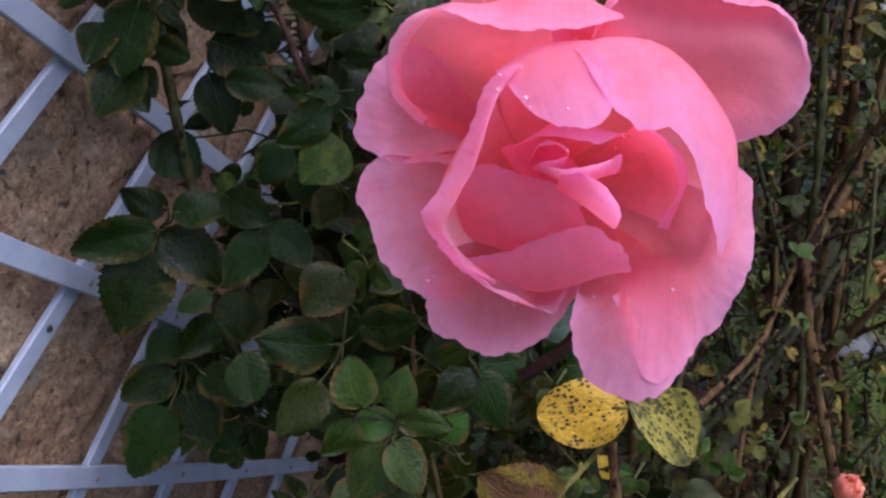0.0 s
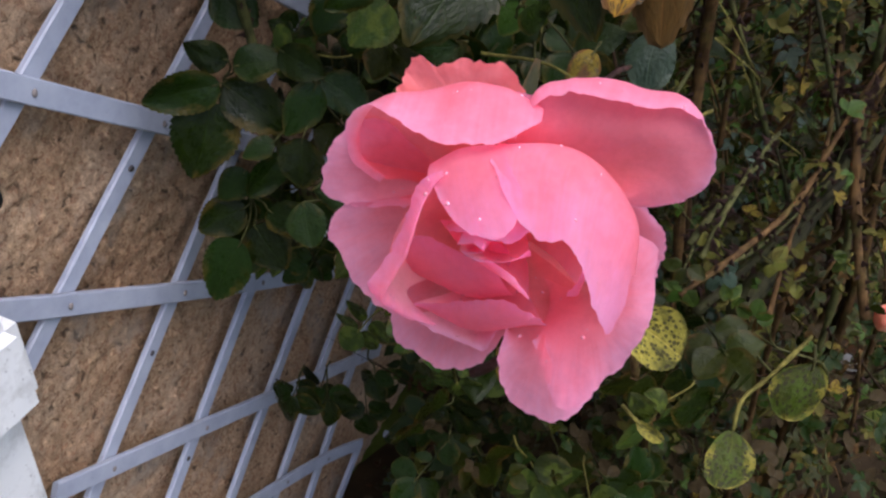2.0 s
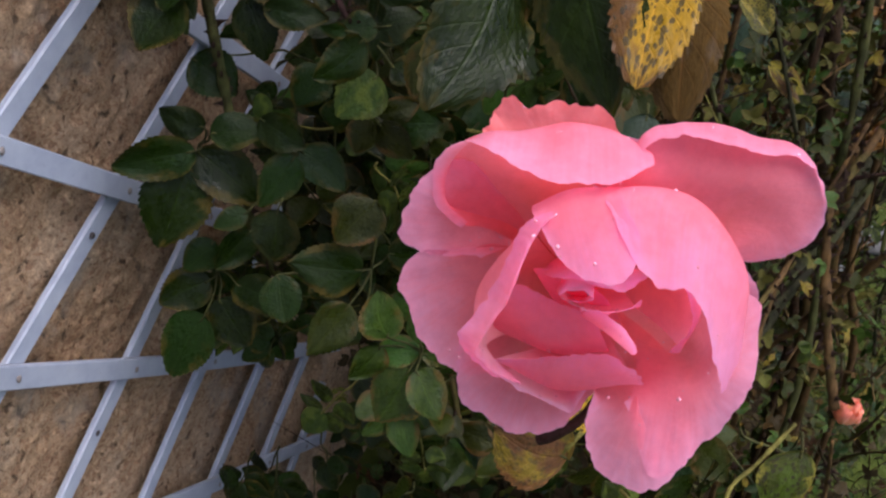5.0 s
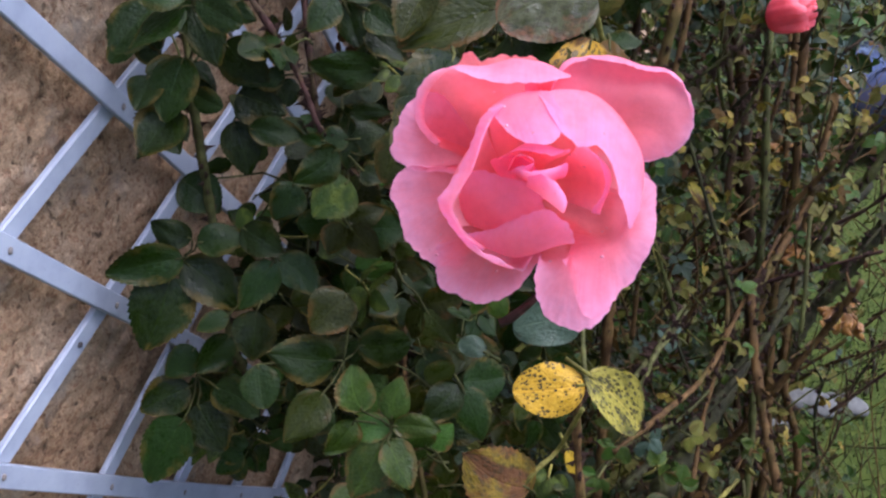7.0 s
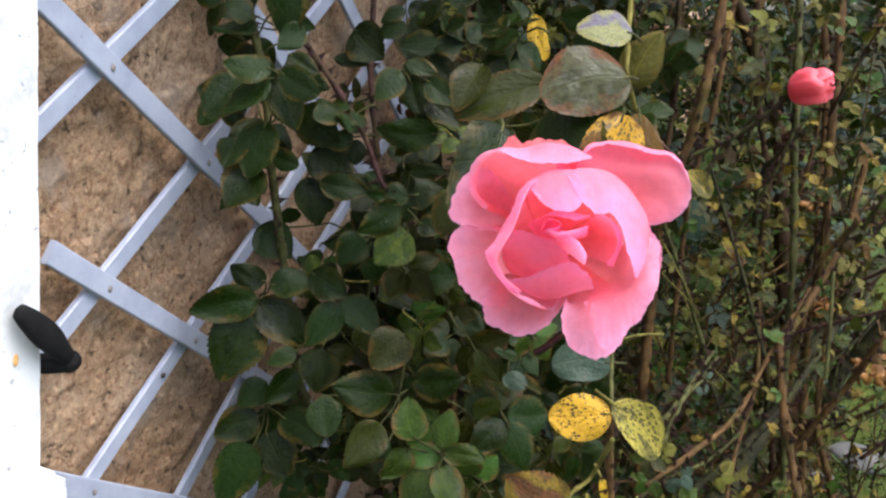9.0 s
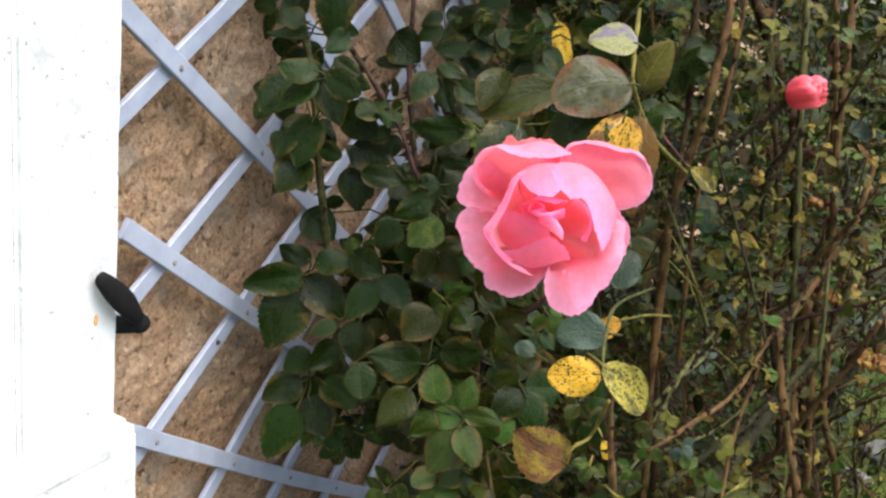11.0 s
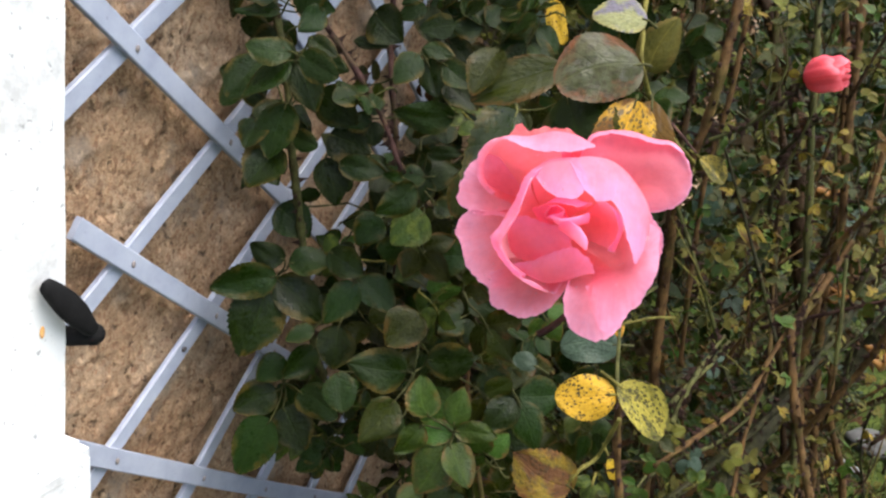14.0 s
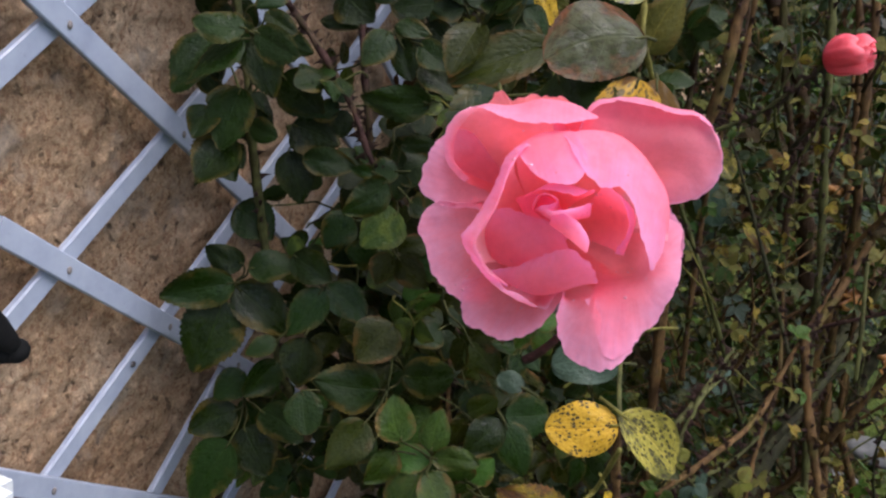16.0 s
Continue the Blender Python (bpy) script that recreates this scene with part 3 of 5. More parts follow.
# ---- roses ----
def petal_sheet(L, W, phis, k, base, ruffle, seed, n):
    """One withered petal, x outwards, z along the axis. phis: the midline's angle from the axis from claw to tip, k: curvature across."""
    mid = []
    r, z = base
    steps = 72
    for i in range(steps + 1):
        x = i / steps * (len(phis) - 1)
        a = min(int(x), len(phis) - 2)
        f = x - a
        f = f * f * (3 - 2 * f)
        ph = radians(phis[a] * (1 - f) + phis[a + 1] * f)
        mid.append((r, z, ph))
        r += math.sin(ph) * L / steps
        z += math.cos(ph) * L / steps

    def f(u, v):
        q = 2 * v - 1
        s = u * (1 - 0.15 * abs(q) ** 2.4)
        s = min(1.0, s * (1 + (0.05 * noise.noise(Vector((q * 1.7, seed * 1.3, 3))) + 0.018 * noise.noise(Vector((q * 6, seed, 8)))) * u))
        i = min(int(s * steps), steps - 1)
        g = s * steps - i
        r, z, ph = [mid[i][c] * (1 - g) + mid[i + 1][c] * g for c in range(3)]
        full = max(0.0, math.sin(math.pi * min(0.5, s * 0.5 / 0.62))) ** 0.8
        h = W * (0.35 * (1 - s) + (1 - 0.35 * (1 - s)) * full) * (1 - 0.25 * max(0, (s - 0.7) / 0.3) ** 2)
        kk = k * (1 - 0.3 * u)
        lat, off = math.sin(kk * q * h) / kk, (1 - math.cos(kk * q * h)) / kk
        off += ruffle * u * u * (noise.noise(Vector((q * 2.0, seed * 3.1, u * 2))) * 1.6 + 0.5 * noise.noise(Vector((q * 5, seed, u * 3))))
        return Vector((r - math.cos(ph) * off, lat, z + math.sin(ph) * off))
    bm = grid_bm(n[0], n[1], f)
    bm.normal_update()
    bmesh.ops.solidify(bm, geom=bm.faces[:], thickness=0.00045)
    return bm


ROSE = Vector((0.5, -0.301, 1.322))
az = radians(10.5)
ax_u, ax_v, ax_w = Vector((math.cos(az), math.sin(az), 0)), Vector((0, 0, 1)), Vector((math.sin(az), -math.cos(az), 0))
ROSE_M = Matrix.Translation(ROSE) @ Matrix((ax_u, ax_v, ax_w)).transposed().to_4x4()
rose = tagged(new("rose_flower"), "fully open salmon-pink rose bloom beaded with raindrops", "rose")
rose.matrix_basis = ROSE_M
CLAW = Vector((2, -22, -47))


def spline(pts, t):
    """Catmull-Rom through pts at t from 0 to 1."""
    n = len(pts) - 1
    x = min(max(t, 0.0), 1.0) * n
    i = min(int(x), n - 1)
    f = x - i
    p1, p2 = pts[i], pts[i + 1]
    p0 = pts[i - 1] if i else p1 * 2 - p2
    p3 = pts[i + 2] if i + 2 <= n else p2 * 2 - p1
    return 0.5 * (p1 * 2 + (p2 - p0) * f + (p0 * 2 - p1 * 5 + p2 * 4 - p3) * f * f + (p1 * 3 - p0 - p2 * 3 + p3) * f ** 3)


def petal(rows, mat, n=(28, 84), ruffle=0.7):
    """A petal lofted from its claw through cross rows (millimetres right, up and towards the viewer) to its margin."""
    seed = len(rose.children) + 1
    base = CLAW
    rows = [[Vector(p) for p in row] for row in rows]

    def f(u, v):
        # the free corners of the margin are rounded off, the margin itself is ragged
        nick = 0.03 * noise.noise(Vector((v * 6, seed, 1))) + 0.015 * noise.noise(Vector((v * 15, seed, 4))) + 0.007 * noise.noise(Vector((v * 33, seed, 6))) - 0.014
        nick *= min(1.0, ruffle * 1.5)
        u2 = u * (1 - 0.08 * abs(2 * v - 1) ** 6 + nick * u ** 6)
        cross = [base + (spline(rows[0], v) - base) * 0.12] + [spline(row, v) for row in rows]
        p = spline(cross, u2)
        q = Vector((p.x * 0.05, p.y * 0.05, seed * 3.7))
        p += noise.noise_vector(q * 1.6) * ruffle * 1.5 * u * u
        p += noise.noise_vector(q * 4.5) * ruffle * 0.7 * u ** 3
        p += noise.noise_vector(q * 11) * (0.2 + ruffle * 0.5) * u ** 8
        return p * 0.00094
    return part("petal", grid_bm(n[0], n[1], f), mat, rose)


petal([[(-11, 3, -50), (-7, 5, -51), (2, 5, -50)], [(-35, 19, -46), (-29, 25, -49), (-23, 31, -49), (-18, 28, -50), (-9, 31, -51), (1, 32, -50), (11, 26, -47)]], PETAL_BACK, ruffle=1.0)
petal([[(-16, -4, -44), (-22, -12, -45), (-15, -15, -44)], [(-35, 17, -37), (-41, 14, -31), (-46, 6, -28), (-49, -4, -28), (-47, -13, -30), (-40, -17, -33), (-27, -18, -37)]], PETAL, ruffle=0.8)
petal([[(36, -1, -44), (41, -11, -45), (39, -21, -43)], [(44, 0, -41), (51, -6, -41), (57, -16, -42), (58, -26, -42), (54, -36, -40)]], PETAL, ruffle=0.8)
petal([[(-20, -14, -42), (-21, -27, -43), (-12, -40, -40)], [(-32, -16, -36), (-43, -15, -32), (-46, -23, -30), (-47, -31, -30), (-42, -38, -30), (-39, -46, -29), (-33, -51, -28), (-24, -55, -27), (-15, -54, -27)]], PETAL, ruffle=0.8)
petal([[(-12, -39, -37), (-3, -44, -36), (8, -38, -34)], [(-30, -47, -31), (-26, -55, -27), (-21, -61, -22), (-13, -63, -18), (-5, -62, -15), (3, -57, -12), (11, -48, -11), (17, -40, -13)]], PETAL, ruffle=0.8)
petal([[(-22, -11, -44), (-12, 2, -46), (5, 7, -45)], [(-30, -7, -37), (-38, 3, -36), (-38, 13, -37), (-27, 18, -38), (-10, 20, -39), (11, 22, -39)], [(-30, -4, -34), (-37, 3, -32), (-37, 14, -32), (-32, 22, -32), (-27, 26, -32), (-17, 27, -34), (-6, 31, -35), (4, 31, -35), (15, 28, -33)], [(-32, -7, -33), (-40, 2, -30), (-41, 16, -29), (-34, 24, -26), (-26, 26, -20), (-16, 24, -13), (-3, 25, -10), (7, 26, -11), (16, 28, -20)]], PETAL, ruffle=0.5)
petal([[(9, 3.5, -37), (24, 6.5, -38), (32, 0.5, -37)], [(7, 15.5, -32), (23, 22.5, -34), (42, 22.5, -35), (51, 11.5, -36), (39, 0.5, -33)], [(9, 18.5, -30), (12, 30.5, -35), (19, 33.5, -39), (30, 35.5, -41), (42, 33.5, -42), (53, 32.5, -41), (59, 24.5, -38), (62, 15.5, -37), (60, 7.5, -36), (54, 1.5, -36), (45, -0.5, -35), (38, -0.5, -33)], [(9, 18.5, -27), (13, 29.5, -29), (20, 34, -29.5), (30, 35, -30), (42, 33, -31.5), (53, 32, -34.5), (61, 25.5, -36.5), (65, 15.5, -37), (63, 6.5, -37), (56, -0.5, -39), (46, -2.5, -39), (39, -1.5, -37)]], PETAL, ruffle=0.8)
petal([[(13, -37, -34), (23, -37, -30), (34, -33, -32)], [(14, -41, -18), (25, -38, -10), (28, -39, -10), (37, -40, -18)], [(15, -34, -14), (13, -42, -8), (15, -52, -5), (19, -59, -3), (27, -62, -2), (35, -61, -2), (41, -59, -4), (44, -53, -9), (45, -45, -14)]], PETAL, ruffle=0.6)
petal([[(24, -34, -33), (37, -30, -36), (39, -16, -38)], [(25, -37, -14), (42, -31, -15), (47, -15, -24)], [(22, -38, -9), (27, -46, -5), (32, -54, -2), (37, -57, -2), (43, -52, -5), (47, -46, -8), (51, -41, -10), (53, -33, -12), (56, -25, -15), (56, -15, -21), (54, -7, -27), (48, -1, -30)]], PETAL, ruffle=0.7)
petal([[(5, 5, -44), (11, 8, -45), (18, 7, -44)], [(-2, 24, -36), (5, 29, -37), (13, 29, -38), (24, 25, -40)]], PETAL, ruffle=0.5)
petal([[(-1, -39, -32), (7, -38, -33), (13, -33, -32)], [(-11, -42, -19), (4, -46, -18), (14, -37, -18)], [(-19, -29, -5), (-15, -33, -5), (-7, -37, -6), (-1, -39, -6), (4, -42, -7), (9, -43, -8), (12, -38, -10), (15, -32, -11)]], PETAL_IN, ruffle=0.8)
petal([[(-8, -5, -32), (-15, -18, -33), (-7, -33, -32)], [(-12, 7, -21), (-23, -16, -19), (-18, -33, -17)], [(-7, 17, -8), (-10, 12, -6), (-12, 4, -3), (-14, -7, 0), (-19, -18, 3), (-17, -25, 0), (-14, -31, -4), (-7, -36, -8)], [(-9, 18, -11), (-14, 13, -9), (-16, 5, -7), (-19, -7, -3), (-26, -19, 0), (-21, -26, -2), (-17, -33, -6), (-8, -38, -10)]], PETAL_IN, ruffle=1.0)
petal([[(-9, -3, -32), (0, 3, -34), (11, 5, -33)], [(-12, 11, -22), (-3, 17, -23), (9, 20, -23)], [(-12, 14, -13), (-3, 20, -12), (9, 23, -12)], [(-9, 13, -7), (-4, 9, -2), (2, 7, 2), (9, 7, 4), (14, 9, 2), (18, 14, -4)]], PETAL_IN, ruffle=0.2)
petal([[(11, 5, -34), (28, 1, -36), (35, -13, -34)], [(6, 19, -25), (29, 19, -26), (45, 3, -26), (48, -13, -20)], [(5, 22, -15), (14, 24, -15), (26, 22, -15), (36, 15, -14), (44, 5, -12), (47, -7, -9)], [(5, 22, -9), (11, 16, -3), (17, 9, 1), (22, 7, 2), (28, 8, 3), (33, 4, 5), (37, -5, 7), (41, -13, 7), (44, -21, 4), (46, -17, -2)]], PETAL_IN, ruffle=0.5)
petal([[(0, -15, -30), (3, -15, -30), (7, -15, -30)], [(-9, -6, -19), (0, -16, -19), (12, -18, -17)], [(2, 0, -13), (7, -4, -13), (14, -8, -13)]], PETAL_IN, ruffle=0.2)
petal([[(3, -35, -32), (9, -32, -33), (13, -27, -32)], [(-14, -36, -16), (5, -40, -13), (24, -31, -13)], [(-14, -32, -11), (-7, -30, -10), (-2, -27, -9), (3, -23, -6), (9, -19, -3), (15, -17, -1), (20, -18, -1), (24, -23, -4), (27, -29, -8)]], PETAL_IN, ruffle=0.6)
petal([[(-12, -35, -28), (3, -35, -26), (14, -28, -24)], [(-19, -22, -18), (-1, -27, -14), (15, -22, -11)], [(-15, -7, -14), (-4, -9, -11), (8, -9, -7)]], PETAL_IN, ruffle=0.3)
petal([[(18, -5, -32), (27, -10, -32), (24, -21, -31)], [(22, 5, -17), (35, -3, -15), (34, -19, -14)], [(18, 9, -11), (28, 4, -10), (33, -4, -9), (33, -11, -8), (29, -17, -8)]], PETAL_IN, ruffle=0.3)
petal([[(-3, -8, -30), (5, -3, -31), (13, -6, -30)], [(-6, -4, -15), (5, 4, -15), (19, 2, -15)], [(-3, 1, -5), (2, 3, -3), (8, 3, -1), (14, 3, -2), (19, 6, -5)]], PETAL_IN, ruffle=0.3)
petal([[(1, -13, -30), (8, -13, -31), (14, -12, -30)], [(-1, -8, -12), (9, -10, -11), (19, -6, -10)], [(0, -3, -2), (5, -3, 0), (11, -2, 1), (16, 0, 1), (19, 2, -2)]], PETAL_IN, ruffle=0.3)
petal([[(-2, -13, -28), (2, -8, -28), (8, -9, -28), (5, -14, -28)], [(-2, -7, -12), (1, -1, -12), (7, -2, -12), (6, -8, -12), (1, -9, -12)], [(-1, -2, -1), (0, 1, 0), (4, 2, 0), (7, 0, 0), (4, -2, -1), (1, -2, -1)]], PETAL_IN, ruffle=0.2)
petal([[(6, -13, -28), (13, -15, -28), (16, -20, -28)], [(5, -12, -11), (13, -15, -9), (20, -19, -8)], [(6, -5, -3), (10, -4, -1), (16, -6, 1), (21, -10, 3)]], PETAL_IN, ruffle=0.3)


def hip(r=0.008):
    bm = bmesh.new()
    bmesh.ops.create_uvsphere(bm, u_segments=12, v_segments=9, radius=r, matrix=Matrix.Diagonal((1, 1, 1.25, 1)))
    return bm


part("hip", hip(), BARK["green"], rose, m=Matrix.Translation((0.003, -0.015, -0.052)))
for i in range(5):
    def sf(u, v, i=i):
        w = 0.005 * math.sin(math.pi * (0.12 + 0.88 * (1 - u)) * 0.5)
        return Vector((0.006 + 0.03 * u, (2 * v - 1) * w, -0.004 * u - 0.02 * u * u))
    part("sepal", grid_bm(8, 4, sf), LEAF["o"], rose, m=Matrix.Translation((0.003, -0.015, -0.047)) @ Matrix.Rotation(radians(72 * i + 10), 4, "Z"))
drop = bmesh.new()
bmesh.ops.create_icosphere(drop, subdivisions=2, radius=1.0, matrix=Matrix.Diagonal((1, 1, 0.6, 1)))
drop = mesh_of("raindrop", drop, DEW)
drng = random.Random(4)
for ob in [o for o in rose.children if o.name.startswith("petal")]:
    m = ob.matrix_basis
    up = (ROSE_M @ m).to_3x3()
    faces = [p for p in ob.data.polygons if (up @ p.normal).z > 0.45 and p.area > 1e-7]
    for p in drng.sample(faces, min(len(faces), 11)):
        rad = drng.choice((0.0002, 0.00025, 0.0003, 0.0004, 0.0006))
        part("raindrop", drop, DEW, rose, m=m @ Matrix.Translation(p.center) @ p.normal.to_track_quat("Z", "Y").to_matrix().to_4x4() @ Matrix.Diagonal((rad, rad, rad, 1)))
part("sepal", tube(smooth_path([Vector(p) * 0.00094 for p in ((18, -58, -34), (15, -62, -29), (10, -68, -28), (6, -72, -28), (3, -74, -28))], 4), 0.0011, 0.0016, 6, 0.3), BARK["red"], rose, "withered reddish sepal")
inv = ROSE_M.inverted()
stem_pts = [inv @ Vector(p) for p in ((0.493, -0.245, 1.305), (0.489, -0.21, 1.298), (0.48, -0.12, 1.262), (0.474, 0.0, 1.23), (0.47, 0.079, 1.2))]
part("stem", tube(smooth_path(stem_pts, 5), 0.0014, 0.0018, 7), BARK["red"], rose)


# ---- leaves and canes ----
def leaflet_mesh(name, mat, seed, aspect=0.72, blunt=False, cells=(39, 10)):
    """A unit-long leaflet: ovate with a short point, saw-toothed, folded along the midrib and puckered between the side veins.
    Lies in xy, points along +x, faces +z."""
    rng = random.Random(seed)
    fold, droop, wave = rng.uniform(0.02, 0.3), rng.uniform(0.02, 0.3), rng.uniform(0.015, 0.05)
    base, point = rng.uniform(0.46, 0.58), rng.uniform(0.68, 0.95)
    if blunt:
        point = rng.uniform(0.5, 0.58)
    teeth = 0.035 if blunt else 0.10
    peak = (base / (base + point)) ** base * (point / (base + point)) ** point
    curl, twist, bow = rng.uniform(-0.25, 0.12), rng.uniform(-0.25, 0.25), rng.uniform(-0.08, 0.08)

    def f(u, v):
        q = 2 * v - 1
        w = 0.5 * aspect * (u ** base * (1 - u) ** point / peak if 0 < u < 1 else 0.0)
        w *= 1 + 0.05 * noise.noise(Vector((u * 3, seed, 2 if q > 0 else 7)))
        tooth = (u * 13 + 0.2 * seed) % 1.0
        out = abs(q) > 0.99 and 0.03 < u < 0.99
        if out:
            w *= 1 + teeth * (tooth - 0.45)
        a = abs(q)
        z = fold * a * w + curl * a * a * w - droop * u * u + wave * math.sin(u * 7 + q * 2.5 + seed) * a
        z += 0.012 * math.sin(2 * math.pi * (u * 6.5 - a * 1.7)) * a * (1.4 - a) + twist * q * w * u
        return Vector((u + (0.3 * teeth * tooth if out else 0.0), q * w + bow * math.sin(math.pi * u), z))
    bm = grid_bm(cells[0], cells[1], f)
    bmesh.ops.remove_doubles(bm, verts=bm.verts[:], dist=1e-5)
    return mesh_of(name, bm, mat)


NLEAF = 9
ASPECT = [0.68 + 0.05 * (i % 4) for i in range(NLEAF)]
MESH = {kd: [leaflet_mesh("leaflet", mt, i * 7 + 1, ASPECT[i], kd in ("y1", "y3", "sg", "b", "bl")) for i in range(NLEAF)] for kd, mt in LEAF.items()}
climber = tagged(new("climbing_rose"), "climbing rose with dark glossy leaves against the trellis", "rose bush")
bush = tagged(new("rose_bush"), "leggy rose bush with thorny bare canes and yellowing leaves", "rose bush")
rng = random.Random(5)


def frame_of(d, nrm):
    d = d.normalized()
    n = (nrm - d * nrm.dot(d)).normalized()
    return Matrix((d, n.cross(d), n)).transposed().to_4x4()


def compound(parent, kind, B, T, count, size, jitter=0.24, face=(0.25, -0.88, 0.34)):
    """A compound leaf from its base B to the tip T of its end leaflet, with count leaflets on one stalk."""
    B, T = Vector(B), Vector(T)
    D = T - B
    nrm = Vector(face) + Vector([rng.uniform(-1, 1) for _ in range(3)]) * jitter
    fr = frame_of(D, nrm)
    x, y, z = [fr.to_3x3().col[i] for i in range(3)]
    end = T - x * size
    slim = 0.58 if count == 0 else 0.86 if kind in ("y1", "y3") else 1.04
    if count < 2:
        end = B
        size = D.length
    sag = z * -0.006
    stalk = [B - x * 0.012 - z * 0.008, B, (B + end) / 2 + sag, end, end + x * size * 0.12]
    leaf = part("leaf", tube(smooth_path(stalk, 3), 0.0013, 0.0008, 5), BARK["yell" if kind in ("y1", "y3", "yg") else "green"], parent)

    def put(at, dirv, s):
        up = (z + Vector([rng.uniform(-1, 1) for _ in range(3)]) * jitter).normalized()
        m = Matrix.Translation(at) @ frame_of(dirv, up) @ Matrix.Diagonal((s, s * rng.uniform(0.92, 1.1) * slim, s, 1))
        part("leaflet", MESH[kind][rng.randrange(NLEAF)], None, leaf, m=m)

    put(end, x + z * rng.uniform(-0.1, 0.15), size)
    pairs = max(0, (count - 1) // 2)
    for i in range(pairs):
        at = B.lerp(end, 0.95 - i * 0.62 / max(1, pairs - 0.3)) if pairs > 1 else end - x * size * 0.12
        for sg in (-1, 1):
            put(at + y * sg * 0.003, x * rng.uniform(0.25, 0.6) + y * sg + z * rng.uniform(-0.25, 0.2), size * rng.uniform(0.78, 0.95) * (1 - 0.1 * i))
    return leaf


def spray(centre, leaflets):
    """A leafy shoot: each leaflet from its base to its tip, with its width, joined to the centre by thin stalks."""
    centre = Vector(centre)
    bm = bmesh.new()
    for kd, b, t, w in leaflets:
        b = Vector(b)
        tube(smooth_path([centre, centre.lerp(b, 0.5) + Vector((0, 0.006, -0.003)), b, b.lerp(Vector(t), 0.12)], 3), 0.0012, 0.0007, 5, 0.0, bm)
    leaf = part("leaf", bm, BARK["green"], climber)
    for kd, b, t, w in leaflets:
        b, t = Vector(b), Vector(t)
        i = rng.randrange(NLEAF)
        up = Vector((0.3, -0.95, 0.26)) + Vector([rng.uniform(-1, 1) for _ in range(3)]) * 0.42
        ln = (t - b).length * 1.06
        part("leaflet", MESH[kd][i], None, leaf, m=Matrix.Translation(b) @ frame_of(t - b, up) @ Matrix.Diagonal((ln, w * 1.1 / ASPECT[i], ln, 1)))


spray((0.151, 0.063, 1.324), [("g", (0.161, 0.041, 1.328), (0.127, 0.021, 1.332), 0.028), ("g", (0.154, 0.049, 1.319), (0.123, 0.019, 1.291), 0.030), ("g", (0.153, 0.062, 1.318), (0.18, 0.051, 1.283), 0.030), ("g", (0.165, 0.049, 1.326), (0.202, 0.049, 1.312), 0.028), ("g", (0.163, 0.066, 1.341), (0.192, 0.064, 1.329), 0.017)])
spray((0.137, 0.081, 1.259), [("g", (0.146, 0.063, 1.277), (0.141, 0.038, 1.233), 0.038), ("g", (0.144, 0.062, 1.233), (0.126, 0.035, 1.201), 0.041), ("g", (0.145, 0.08, 1.246), (0.172, 0.078, 1.239), 0.020), ("g", (0.12, 0.054, 1.259), (0.119, 0.037, 1.235), 0.029), ("g", (0.108, 0.081, 1.313), (0.087, 0.053, 1.277), 0.038)])
spray((0.149, 0.16, 1.247), [("g", (0.138, 0.14, 1.282), (0.177, 0.137, 1.254), 0.041), ("g", (0.15, 0.144, 1.239), (0.195, 0.148, 1.228), 0.044), ("g", (0.146, 0.147, 1.213), (0.167, 0.133, 1.174), 0.034), ("g", (0.169, 0.135, 1.212), (0.214, 0.143, 1.21), 0.025)])
spray((0.154, 0.219, 1.352), [("g", (0.161, 0.198, 1.363), (0.195, 0.194, 1.34), 0.041), ("g", (0.143, 0.194, 1.331), (0.177, 0.198, 1.331), 0.014)])
spray((0.245, 0.136, 1.337), [("g", (0.252, 0.112, 1.337), (0.243, 0.091, 1.312), 0.026), ("g", (0.25, 0.126, 1.341), (0.279, 0.128, 1.341), 0.016), ("g", (0.251, 0.137, 1.333), (0.27, 0.125, 1.301), 0.023), ("g", (0.275, 0.125, 1.33), (0.303, 0.122, 1.315), 0.023), ("g", (0.275, 0.132, 1.313), (0.309, 0.131, 1.295), 0.026), ("g", (0.296, 0.112, 1.286), (0.249, 0.084, 1.284), 0.029)])
spray((0.252, 0.141, 1.21), [("g", (0.249, 0.116, 1.217), (0.236, 0.102, 1.219), 0.012), ("g", (0.257, 0.129, 1.209), (0.233, 0.102, 1.181), 0.030), ("g", (0.257, 0.144, 1.212), (0.288, 0.152, 1.229), 0.033), ("g", (0.264, 0.135, 1.24), (0.296, 0.141, 1.245), 0.015), ("yg", (0.269, 0.132, 1.183), (0.251, 0.107, 1.154), 0.039), ("g", (0.284, 0.122, 1.197), (0.303, 0.119, 1.192), 0.021)])
spray((0.148, 0.206, 1.153), [("g", (0.188, 0.194, 1.153), (0.183, 0.173, 1.122), 0.034), ("g", (0.083, 0.165, 1.143), (0.121, 0.163, 1.121), 0.040)])
spray((0.109, 0.148, 1.359), [("g", (0.138, 0.134, 1.363), (0.125, 0.112, 1.341), 0.024), ("g", (0.117, 0.14, 1.366), (0.143, 0.14, 1.363), 0.018), ("g", (0.084, 0.138, 1.356), (0.049, 0.114, 1.351), 0.021), ("g", (0.088, 0.123, 1.368), (0.068, 0.11, 1.377), 0.024)])
spray((0.331, 0.091, 1.34), [("o", (0.343, 0.074, 1.356), (0.333, 0.049, 1.32), 0.029), ("o", (0.346, 0.054, 1.25), (0.337, 0.031, 1.22), 0.029)])
